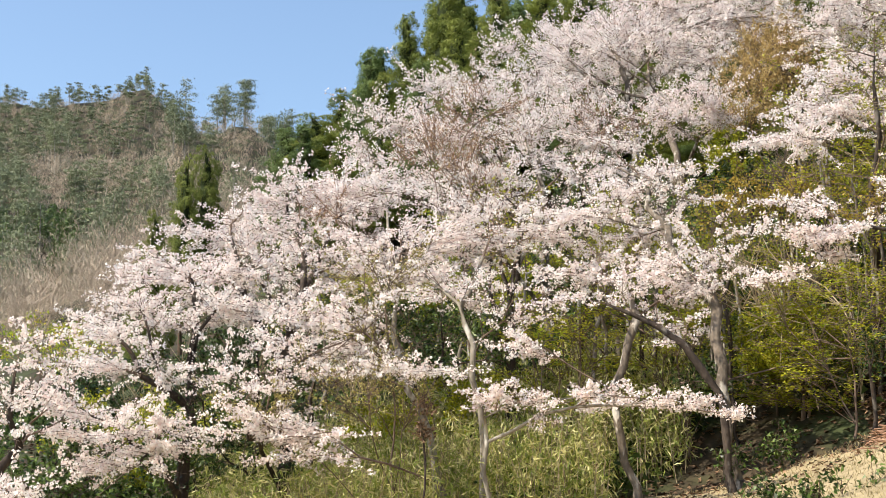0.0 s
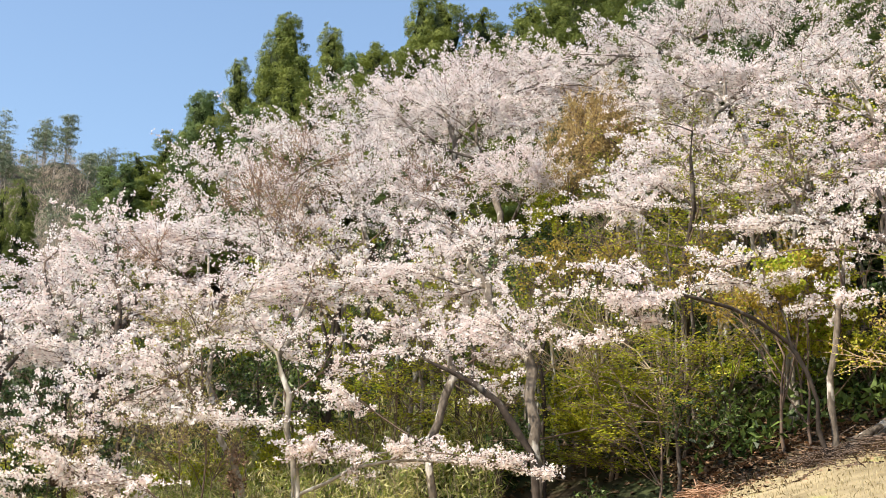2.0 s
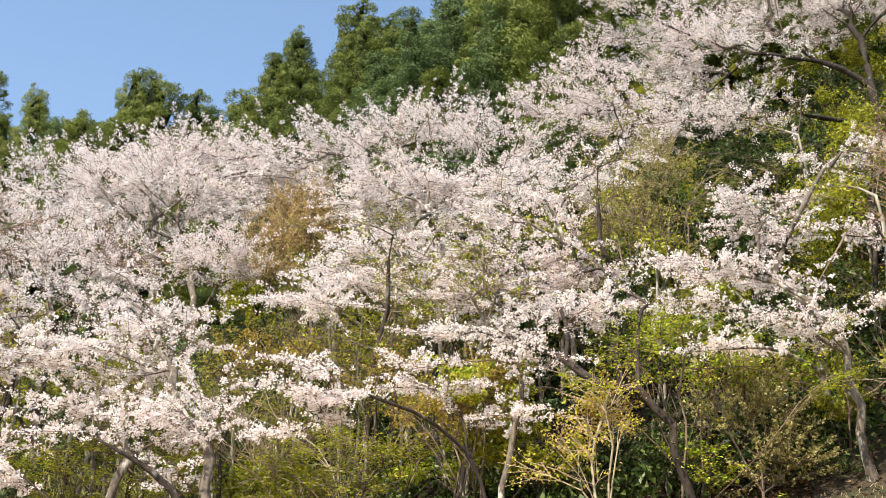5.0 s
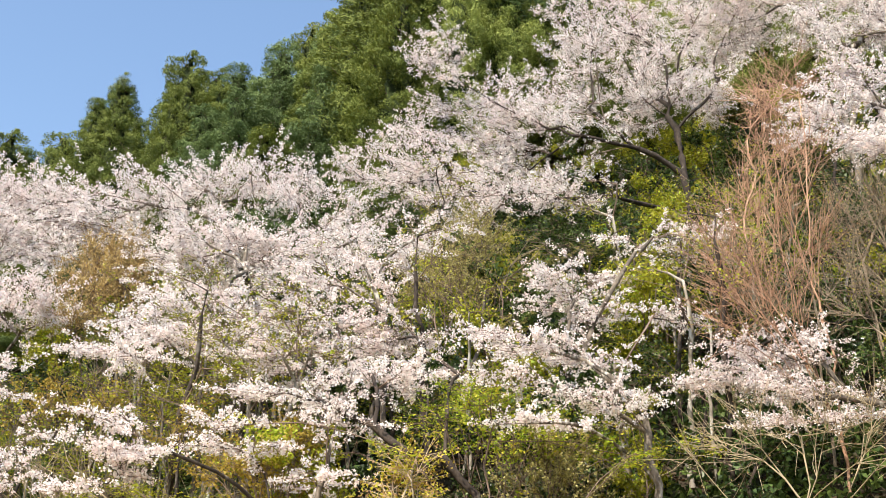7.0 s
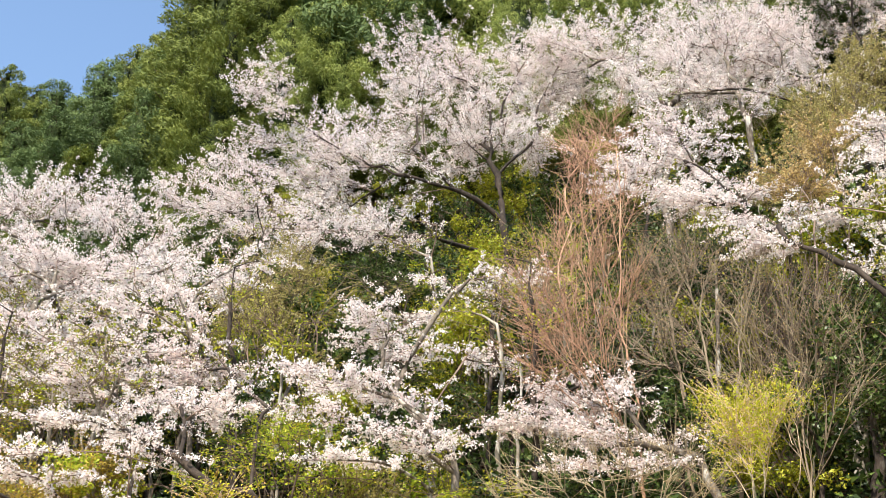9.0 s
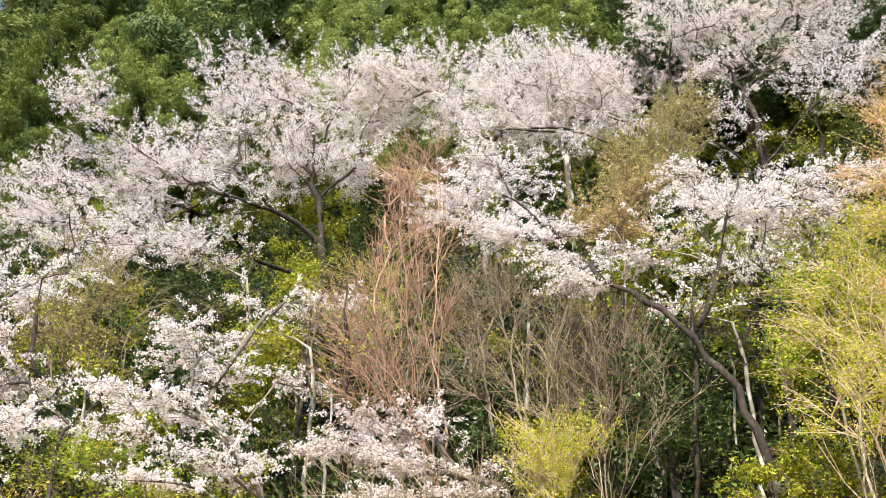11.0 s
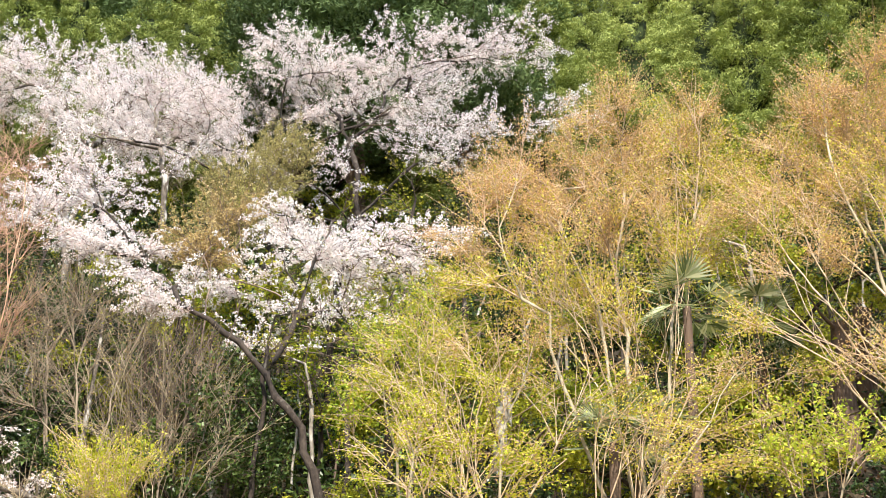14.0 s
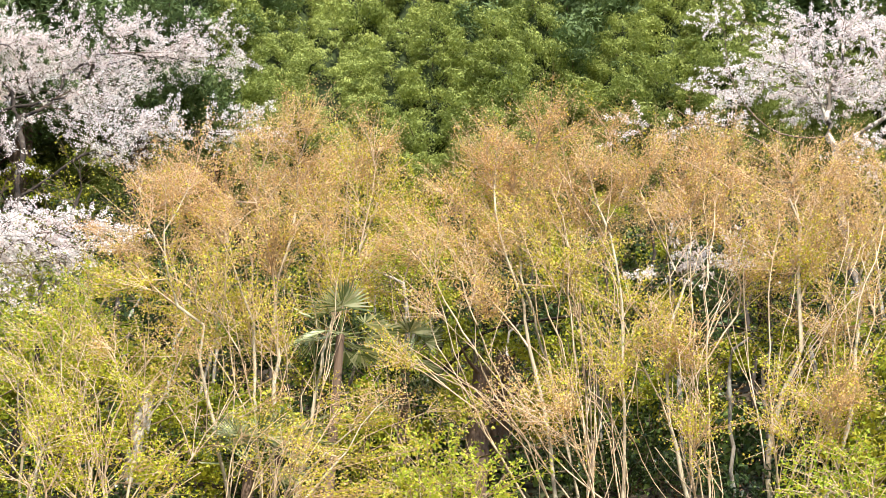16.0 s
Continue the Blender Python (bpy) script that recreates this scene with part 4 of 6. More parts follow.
bare_shrub("olive budding bush of fine upright stems on the bank", (15.14, 22.36), [(15.09, 22.39, 7.01)],
    [(14.88, 22.53, 8.46, 0.68, 0.51), (15.21, 22.31, 7.89, 0.68, 0.39), (14.61, 22.94, 8.07, 0.57, 0.34), (15.43, 22.16, 7.01, 0.67, 0.45)], 0.05, 152, per=3, size=0.06, gap=0.07, bark=TWIG, leaf=OLIVE_BUD, flat=0.9, density=11)
maple("green young tree under the grey trunk", (14.52, 23.35), [(14.57, 23.32, 9.16)],
    [(14.68, 23.84, 10.01, 0.84, 0.47), (15.06, 22.41, 8.97, 0.91, 0.24), (14.31, 24.64, 10.35, 0.61, 0.43), (14.22, 22.95, 8.79, 0.68, 0.20)], 0.05, 153, leaf=MAPLE_GREEN, bark=TWIG, twig_bark=TWIG, spread=0.08, density=5.8, size=0.075, gap=0.09)
maple("yellow-green tree in the middle of the slope", (17.14, 28.2), [(17.09, 28.23, 14.63)],
    [(16.88, 29.51, 16.08, 1.06, 0.67), (17.33, 28.67, 14.98, 1.03, 0.57), (18.66, 28.42, 16.27, 0.91, 0.41), (16.87, 27.19, 13.23, 0.83, 0.39)], 0.06, 154, leaf=OLIVE_BUD, bark=TWIG, twig_bark=GREY_TWIG, density=3.4, size=0.06, gap=0.09, flat=0.12, lie=0.6)
# EVERGREEN leaf tone paints in the dark hollow under the upper blossom
maple("small tree below the upper blossom, leaves darkened for shade", (21.31, 30.25), [(21.24, 30.3, 17.66)],
    [(21.51, 30.11, 17.55, 1.48, 0.30), (20.60, 30.73, 17.69, 0.99, 0.33), (17.92, 25.30, 12.67, 1.08, 0.23)], 0.05, 155, leaf=EVERGREEN, bark=TWIG, twig_bark=TWIG, spread=0.08, density=6.2, size=0.075, gap=0.09, flat=0.12, lie=0.6)
maple("ochre leafy brush at the foot of the cherries", (10.57, 25.39), [(10.62, 25.37, 8.25)],
    [(10.18, 25.55, 8.44, 0.93, 0.45), (10.96, 25.77, 8.98, 0.71, 0.34), (9.38, 26.38, 8.81, 0.71, 0.47), (8.78, 27.64, 9.44, 0.74, 0.49), (12.10, 23.58, 8.18, 0.67, 0.44)], 0.05, 156, leaf=OCHRE, bark=TWIG, twig_bark=TWIG, spread=0.08, density=5.8, size=0.075, gap=0.09)
maple("understorey maple spreading flat sprays of olive leaf", (7.5, 28.53), [(7.59, 28.51, 5.22)],
    [(7.11, 27.91, 6.41, 0.95, 0.18), (8.12, 28.36, 5.90, 0.87, 0.23), (6.95, 29.39, 5.87, 0.79, 0.18), (7.67, 27.76, 6.85, 0.95, 0.23), (8.58, 28.22, 6.35, 0.87, 0.18), (7.61, 29.22, 5.43, 0.79, 0.23)], 0.06, 185, leaf=OLIVE, bark=TWIG, twig_bark=TWIG, spread=0.08, density=6.5, size=0.062, gap=0.07, flat=0.1, lie=0.6)
maple("slim understorey maple with olive leaf layers", (5.09, 29.06), [(5.17, 29.04, 5.05)],
    [(4.88, 28.38, 6.50, 0.95, 0.18), (4.39, 29.17, 6.02, 0.87, 0.23), (5.61, 29.67, 5.61, 0.79, 0.18), (4.68, 28.42, 7.16, 0.95, 0.23), (4.06, 29.22, 6.76, 0.87, 0.18)], 0.06, 186, leaf=OLIVE, bark=TWIG, twig_bark=TWIG, spread=0.08, density=6.5, size=0.062, gap=0.07, flat=0.1, lie=0.6)
maple("understorey maple in olive leaf behind pale trunks", (2.3, 28.91), [(2.37, 28.9, 4.91)],
    [(2.06, 28.23, 6.58, 0.95, 0.18), (2.93, 28.85, 6.09, 0.87, 0.23), (1.66, 29.65, 5.91, 0.79, 0.18), (2.64, 28.18, 6.93, 0.95, 0.23), (3.26, 28.82, 5.38, 0.87, 0.18)], 0.06, 187, leaf=OLIVE, bark=TWIG, twig_bark=TWIG, spread=0.08, density=6.5, size=0.062, gap=0.07, flat=0.1, lie=0.6)
maple("understorey maple lifting flat olive sprays under blossom", (8.96, 29.15), [(9.06, 29.12, 5.3)],
    [(8.98, 28.42, 7.83, 0.95, 0.18), (8.42, 29.31, 8.27, 0.87, 0.23), (7.80, 30.21, 8.67, 0.79, 0.18), (6.67, 29.04, 8.78, 0.95, 0.23), (9.38, 29.02, 9.21, 0.87, 0.18)], 0.06, 188, leaf=OLIVE, bark=TWIG, twig_bark=TWIG, spread=0.08, density=6.5, size=0.062, gap=0.07, flat=0.1, lie=0.6)
maple("bright green maple low among flowering boughs", (13.61, 22.74), [(13.62, 22.73, 8.81)],
    [(13.07, 22.24, 9.51, 0.55, 0.18), (12.88, 23.16, 9.10, 0.55, 0.23), (14.41, 23.07, 9.27, 0.55, 0.18), (12.02, 22.83, 8.20, 0.55, 0.23), (15.79, 21.28, 8.61, 0.55, 0.18)], 0.06, 189, leaf=MAPLE_GREEN, bark=TWIG, twig_bark=TWIG, spread=0.08, density=6.5, size=0.062, gap=0.07, flat=0.1, lie=0.6)
maple("olive-leaved maple at the foot of the cherries", (9.49, 26.87), [(9.55, 26.85, 6.51)],
    [(8.83, 26.36, 7.31, 0.95, 0.18), (8.39, 27.24, 6.73, 0.87, 0.23), (10.19, 27.37, 7.85, 0.79, 0.18), (7.74, 26.70, 7.41, 0.95, 0.23), (7.28, 27.56, 6.24, 0.87, 0.18)], 0.06, 190, leaf=OLIVE, bark=TWIG, twig_bark=TWIG, spread=0.08, density=6.5, size=0.062, gap=0.07, flat=0.1, lie=0.6)
maple("large maple in orange and yellow new leaf", (21.5, 6.65), [(21.48, 6.7, 7.77)],
    [(23.92, 7.26, 17.94, 2.05, 0.65, MAPLE_ORANGE), (23.42, 8.75, 16.87, 2.01, 0.81, MAPLE_ORANGE), (22.03, 9.52, 15.14, 1.39, 1.02, MAPLE_ORANGE), (24.20, 6.26, 16.77, 1.20, 1.14, MAPLE_YELLOW), (22.82, 7.44, 15.08, 2.01, 0.63, MAPLE_ORANGE), (21.84, 8.67, 13.50, 1.69, 0.55), (23.15, 6.32, 14.32, 1.37, 0.49), (22.33, 7.33, 12.97, 1.31, 0.29, MAPLE_YELLOW)], 0.13, 157, leaf=MAPLE_YELLOW, per=4, size=0.047, density=5.6, gap=0.075, twigs=8, flat=0.8, droop=0.12, lie=0.1, length=0.9, spread=0.06, stems=4, twig_radius=0.0075)
maple("maple in yellow-green leaf with arching stems", (20.19, 8.74), [(20.2, 8.72, 7.85)],
    [(20.67, 10.08, 12.06, 1.27, 0.49), (20.71, 8.80, 11.80, 1.36, 0.25, MAPLE_ORANGE), (19.80, 9.60, 10.68, 1.20, 0.32), (20.28, 10.84, 11.36, 1.03, 0.54), (20.43, 8.16, 10.80, 1.09, 0.26), (20.75, 7.30, 11.01, 0.99, 0.20, MAPLE_ORANGE), (21.39, 10.89, 13.14, 1.22, 0.35, MAPLE_GREEN), (20.68, 11.16, 12.11, 0.82, 0.37, MAPLE_GREEN)], 0.1, 158, leaf=LIME, per=4, size=0.047, density=4.6, gap=0.09, twigs=6, flat=0.4, droop=0.02, lie=0.4, length=0.75, spread=0.07, stems=3)
maple("low yellow-green maple boughs", (18.46, 8.91), [(18.46, 8.92, 7.06)],
    [(18.60, 9.74, 9.49, 1.13, 0.32), (19.03, 8.89, 9.45, 1.13, 0.24), (18.22, 9.40, 8.61, 0.99, 0.28), (18.78, 8.23, 8.78, 0.89, 0.23), (19.54, 7.68, 9.43, 0.82, 0.18)], 0.08, 159, leaf=LIME, per=4, size=0.047, density=4.6, gap=0.09, twigs=6, flat=0.4, droop=0.02, lie=0.4, length=0.75, spread=0.07, stems=3)
maple("maple with yellow leaves over dark hollows", (19.86, 6.82), [(19.86, 6.84, 7.19)],
    [(20.34, 6.97, 10.11, 1.06, 0.18), (20.07, 6.17, 9.40, 1.13, 0.18), (20.69, 5.85, 10.42, 0.96, 0.18), (20.40, 4.97, 9.68, 1.03, 0.18), (19.75, 5.48, 8.80, 1.09, 0.18), (21.45, 4.88, 10.91, 0.98, 0.18, MAPLE_ORANGE)], 0.09, 160, leaf=MAPLE_YELLOW, per=4, size=0.047, density=4.6, gap=0.09, twigs=6, flat=0.4, droop=0.02, lie=0.4, length=0.75, spread=0.07, stems=3)
maple("multi-stemmed maple of pale fanning boughs", (22.46, 1.42), [(22.45, 1.53, 9.03)],
    [(24.87, 2.50, 18.22, 1.79, 0.54, MAPLE_ORANGE), (24.73, 3.69, 17.34, 1.35, 0.75, MAPLE_ORANGE), (23.63, 4.19, 15.36, 1.14, 0.75, MAPLE_ORANGE), (24.30, 3.14, 15.81, 1.43, 0.69, MAPLE_YELLOW), (23.11, 4.28, 13.94, 0.97, 0.59, MAPLE_ORANGE), (22.06, 4.45, 12.03, 0.79, 0.18), (24.42, 1.99, 16.21, 1.17, 0.58, MAPLE_ORANGE)], 0.12, 161, leaf=MAPLE_YELLOW, per=4, size=0.047, density=5.6, gap=0.075, twigs=8, flat=0.8, droop=0.12, lie=0.1, length=0.9, spread=0.06, stems=4, twig_radius=0.0075)
maple("maple with two straight pale stems", (22.28, 1.0), [(22.28, 0.99, 9.16)],
    [(24.45, 1.63, 17.17, 1.06, 0.82, MAPLE_ORANGE), (23.43, 1.81, 14.47, 0.86, 0.62, MAPLE_YELLOW), (22.26, 1.35, 11.45, 0.67, 0.18), (22.98, 0.86, 12.76, 0.70, 0.31, MAPLE_YELLOW), (21.85, 2.59, 11.21, 0.77, 0.18, MAPLE_ORANGE), (21.93, 1.73, 10.80, 0.65, 0.18, MAPLE_ORANGE)], 0.09, 162, leaf=MAPLE_YELLOW, per=4, size=0.047, density=5.6, gap=0.075, twigs=8, flat=0.8, droop=0.12, lie=0.1, length=0.9, spread=0.06, stems=4, twig_radius=0.0075)
maple("tall maple with slender lichened trunk", (22.8, -0.42), [(22.79, -0.5, 9.01)],
    [(25.00, -0.11, 17.25, 1.48, 0.70, MAPLE_ORANGE), (24.47, -1.20, 16.17, 1.43, 0.69, MAPLE_ORANGE), (25.49, -0.85, 18.08, 1.25, 0.34, MAPLE_ORANGE), (23.00, 0.36, 12.52, 0.93, 0.23, MAPLE_YELLOW), (23.00, -0.34, 12.49, 0.81, 0.28, MAPLE_ORANGE), (22.00, -0.06, 10.36, 0.97, 0.18), (23.49, 0.54, 13.71, 0.85, 0.45, MAPLE_YELLOW), (23.94, -1.62, 14.56, 0.87, 0.46, MAPLE_YELLOW)], 0.1, 163, leaf=MAPLE_YELLOW, per=4, size=0.047, density=5.6, gap=0.075, twigs=8, flat=0.8, droop=0.12, lie=0.1, length=0.9, spread=0.06, stems=4, twig_radius=0.0075)
maple("maple on a thick tan trunk with spreading boughs", (22.23, -1.73), [(22.23, -1.76, 8.84)],
    [(24.86, -2.63, 17.00, 1.48, 0.70, MAPLE_ORANGE), (24.24, -3.58, 15.88, 1.30, 0.73, MAPLE_ORANGE), (23.86, -2.60, 14.83, 1.38, 0.48, MAPLE_ORANGE), (23.73, -3.58, 14.34, 0.99, 0.42, MAPLE_YELLOW), (24.62, -4.36, 16.72, 0.94, 0.67, MAPLE_ORANGE), (23.31, -3.02, 13.20, 1.08, 0.18, MAPLE_ORANGE), (21.91, -1.96, 11.07, 0.99, 0.18), (21.84, -2.66, 10.81, 0.87, 0.18, MAPLE_ORANGE), (21.88, -2.32, 10.14, 0.86, 0.18)], 0.13, 164, leaf=MAPLE_YELLOW, per=4, size=0.047, density=5.6, gap=0.075, twigs=8, flat=0.8, droop=0.12, lie=0.1, length=0.9, spread=0.06, stems=4, twig_radius=0.0075)
maple("young maple in bright green leaf", (20.82, -2.75), [(20.82, -2.74, 8.45)],
    [(21.03, -2.70, 9.42, 0.83, 0.32), (20.79, -2.97, 8.97, 0.71, 0.27), (20.89, -2.15, 9.11, 0.51, 0.18)], 0.05, 165, leaf=MAPLE_GREEN, density=12)
maple("bright green maple boughs low on the bank", (20.71, 3.49), [(20.7, 3.51, 8.54)],
    [(20.69, 3.62, 9.28, 0.92, 0.18), (20.81, 2.82, 9.21, 0.82, 0.18), (20.57, 4.23, 9.15, 0.71, 0.18), (20.93, 3.96, 9.86, 0.84, 0.18)], 0.05, 166, leaf=MAPLE_GREEN, density=9.6)
evergreen("ivy climbing a dark cherry trunk", (-5.31, 27.39), [(-5.16, 27.32, 3.85), (-5.0, 27.24, 4.94)],
    [(-4.96, 27.25, 5.28, 0.18, 0.58), (-5.00, 27.24, 4.50, 0.18, 0.57), (-5.15, 27.32, 3.63, 0.18, 0.57)], 0.04, 167, leaf=IVY, size=0.075, density=16, per=4, length=0.3, limbs=0)
evergreen("ivy wrapped thickly round a trunk", (-3.23, 28.72), [(-3.27, 28.61, 4.18), (-3.32, 28.51, 5.33)],
    [(-3.26, 28.51, 5.45, 0.21, 0.60), (-3.26, 28.51, 4.52, 0.21, 0.59), (-3.25, 28.62, 3.61, 0.21, 0.59)], 0.04, 168, leaf=IVY, size=0.075, density=16, per=4, length=0.3, limbs=0)
evergreen("ivy on a slim trunk by the field", (8.05, 25.98), [(8.1, 25.97, 5.0)],
    [(8.09, 25.86, 5.63, 0.25, 0.45), (8.16, 25.84, 6.16, 0.22, 0.34)], 0.04, 169, leaf=IVY, size=0.075, density=16, per=4, length=0.3, limbs=0)
maple("bright green maple at the edge of the yellow ones", (21.83, 11.12), [(21.82, 11.14, 9.86)],
    [(22.43, 11.04, 13.82, 0.80, 0.35), (21.71, 11.36, 12.62, 0.82, 0.33), (21.42, 11.89, 12.04, 0.71, 0.29), (23.09, 10.82, 14.62, 0.53, 0.27), (21.44, 10.79, 11.56, 0.64, 0.22), (20.81, 11.96, 11.12, 0.63, 0.29)], 0.06, 170, leaf=MAPLE_GREEN, density=9, flat=0.3, lie=0.4, size=0.06)
evergreen("dark evergreen shrubs below the cherries", (-0.29, 30.0), [(-0.42, 30.0, 5.53)],
    [(-0.55, 30.00, 6.77, 0.87, 0.75), (0.08, 30.50, 7.12, 0.76, 0.51), (-1.16, 29.98, 6.52, 0.62, 0.75), (1.19, 29.98, 6.77, 0.50, 0.88), (-1.98, 30.94, 7.46, 0.77, 0.65)], 0.06, 171)
evergreen("ivy-clad evergreen thicket behind the blossom", (-4.26, 31.72), [(-4.31, 31.71, 4.72)],
    [(-4.64, 31.66, 7.06, 1.19, 0.66), (-5.45, 32.55, 7.62, 1.10, 0.54), (-3.33, 30.82, 5.64, 0.77, 1.03), (-4.15, 29.71, 4.28, 0.98, 0.61), (-5.26, 29.54, 5.71, 0.62, 0.75)], 0.06, 172, leaf=IVY)
evergreen("broad-leaved green weeds growing on the mown field", (5.95, 20.66), [(5.96, 20.66, 2.81)],
    [(6.19, 20.59, 2.91, 0.50, 0.20), (5.52, 20.57, 2.82, 0.35, 0.16), (5.05, 20.69, 2.78, 0.25, 0.12)], 0.02, 195, limbs=0)
maple("bright yellow-green bush beside the valley thicket", (-8.57, 31.87), [(-8.59, 31.86, 6.56)],
    [(-8.75, 31.82, 7.22, 0.90, 0.40), (-8.12, 31.99, 7.05, 0.70, 0.40), (-8.83, 31.28, 6.74, 0.70, 0.35), (-9.69, 31.55, 6.78, 0.60, 0.30)], 0.05, 196, leaf=MAPLE_GREEN, bark=TWIG, density=7, flat=0.5, lie=0.2)
evergreen("clump of dried red-brown leaves caught on a trunk", (-0.33, 25.8), [(-0.34, 25.8, 4.14)],
    [(-0.35, 25.80, 4.35, 0.10, 0.20), (-0.34, 25.80, 4.72, 0.08, 0.20)], 0.02, 197, leaf=LITTER, size=0.08, density=30, per=5, length=0.2, limbs=0)
evergreen("small evergreen shrubs at the field edge", (5.38, 26.25), [(5.34, 26.26, 3.92)],
    [(5.23, 25.98, 3.95, 0.22, 0.22), (6.15, 26.29, 4.08, 0.66, 0.27), (7.00, 22.96, 3.03, 0.59, 0.18)], 0.03, 173)
evergreen("glossy camellia-like shrub on the bank", (14.22, 25.28), [(14.25, 25.26, 6.12)],
    [(14.57, 25.65, 7.85, 0.86, 0.74), (14.67, 25.02, 6.80, 0.84, 0.60), (13.89, 25.46, 6.82, 0.60, 0.73), (14.58, 23.91, 5.95, 0.69, 0.58), (14.65, 26.18, 8.71, 0.76, 0.50)], 0.05, 174)
evergreen("evergreen undergrowth by the trunks", (9.33, 26.4), [(9.33, 26.4, 5.63)],
    [(9.44, 26.36, 6.32, 0.70, 0.58), (8.74, 26.07, 5.66, 0.68, 0.34), (5.16, 27.52, 5.53, 0.69, 0.46)], 0.04, 175)
evergreen("glossy undergrowth below the limb", (14.1, 24.19), [(14.1, 24.19, 6.8)],
    [(14.06, 24.79, 7.82, 0.95, 0.59), (14.77, 23.79, 7.03, 1.05, 0.45), (16.46, 23.27, 7.82, 0.95, 0.72), (16.84, 22.37, 7.03, 1.05, 0.58)], 0.05, 176)
evergreen("evergreen thicket in the shade", (19.25, 23.01), [(19.24, 23.02, 9.94)],
    [(19.34, 23.59, 11.26, 0.91, 0.51), (19.01, 24.49, 12.22, 0.80, 0.68), (18.83, 20.72, 9.30, 0.95, 0.32), (16.39, 23.31, 9.29, 0.72, 0.21), (22.71, 21.10, 12.86, 1.08, 0.82), (24.39, 19.13, 13.06, 0.94, 0.98)], 0.05, 177)
evergreen("old trunk covered in dark ivy", (22.94, 16.05), [(22.92, 16.08, 10.74), (23.07, 16.39, 12.63)],
    [(23.07, 16.40, 13.16, 0.56, 0.65), (22.91, 16.10, 12.00, 0.55, 0.77), (22.82, 15.87, 10.80, 0.60, 0.74), (23.49, 15.78, 12.65, 0.50, 0.92), (23.32, 15.50, 11.26, 0.48, 0.76)], 0.12, 178, leaf=EVERGREEN, density=19.2)
evergreen("evergreen shrubs under the upper cherries", (26.81, 34.89), [(26.8, 34.89, 20.85)],
    [(27.56, 35.57, 23.50, 1.84, 0.95), (22.07, 33.36, 18.84, 1.96, 0.50), (28.67, 32.05, 21.84, 1.16, 1.23), (19.02, 38.57, 21.03, 1.16, 0.38), (24.69, 33.98, 20.57, 1.51, 0.68)], 0.05, 179)
# these three take the darker IVY tone, standing in for deep shade
evergreen("evergreen behind the leafless shrub, darkened to stand for shade", (24.06, 21.1), [(24.02, 21.14, 13.9)],
    [(24.30, 21.59, 16.25, 1.31, 0.86), (24.71, 20.34, 14.87, 1.13, 0.86), (24.79, 18.61, 13.94, 0.82, 1.15), (23.32, 22.64, 16.12, 0.87, 0.92), (22.00, 21.84, 13.35, 1.08, 0.82), (26.54, 16.03, 15.79, 0.84, 0.72)], 0.05, 180, leaf=IVY)
evergreen("evergreens behind the maples, darkened to stand for shade", (27.36, 5.94), [(27.35, 5.98, 13.73)],
    [(26.20, 6.53, 14.30, 1.10, 0.72), (25.45, 5.32, 12.63, 0.92, 0.70), (26.89, 7.80, 15.53, 0.89, 0.80), (27.77, 3.56, 15.77, 1.03, 0.78), (28.00, 0.03, 15.71, 1.15, 0.76), (24.91, 2.08, 11.35, 0.99, 0.52), (25.00, -0.03, 10.88, 0.98, 0.52), (27.86, -2.82, 14.69, 1.14, 0.75)], 0.06, 181, leaf=IVY, density=7.2)
evergreen("shrubs by the trunks, darkened to stand for shade", (22.93, 7.09), [(22.91, 7.14, 9.44)],
    [(22.73, 7.70, 10.24, 0.94, 0.50), (22.12, 9.31, 9.63, 0.93, 0.38), (23.33, 5.61, 9.76, 0.93, 0.38), (21.54, 10.58, 9.26, 0.82, 0.39)], 0.05, 182, leaf=IVY, density=7.2)

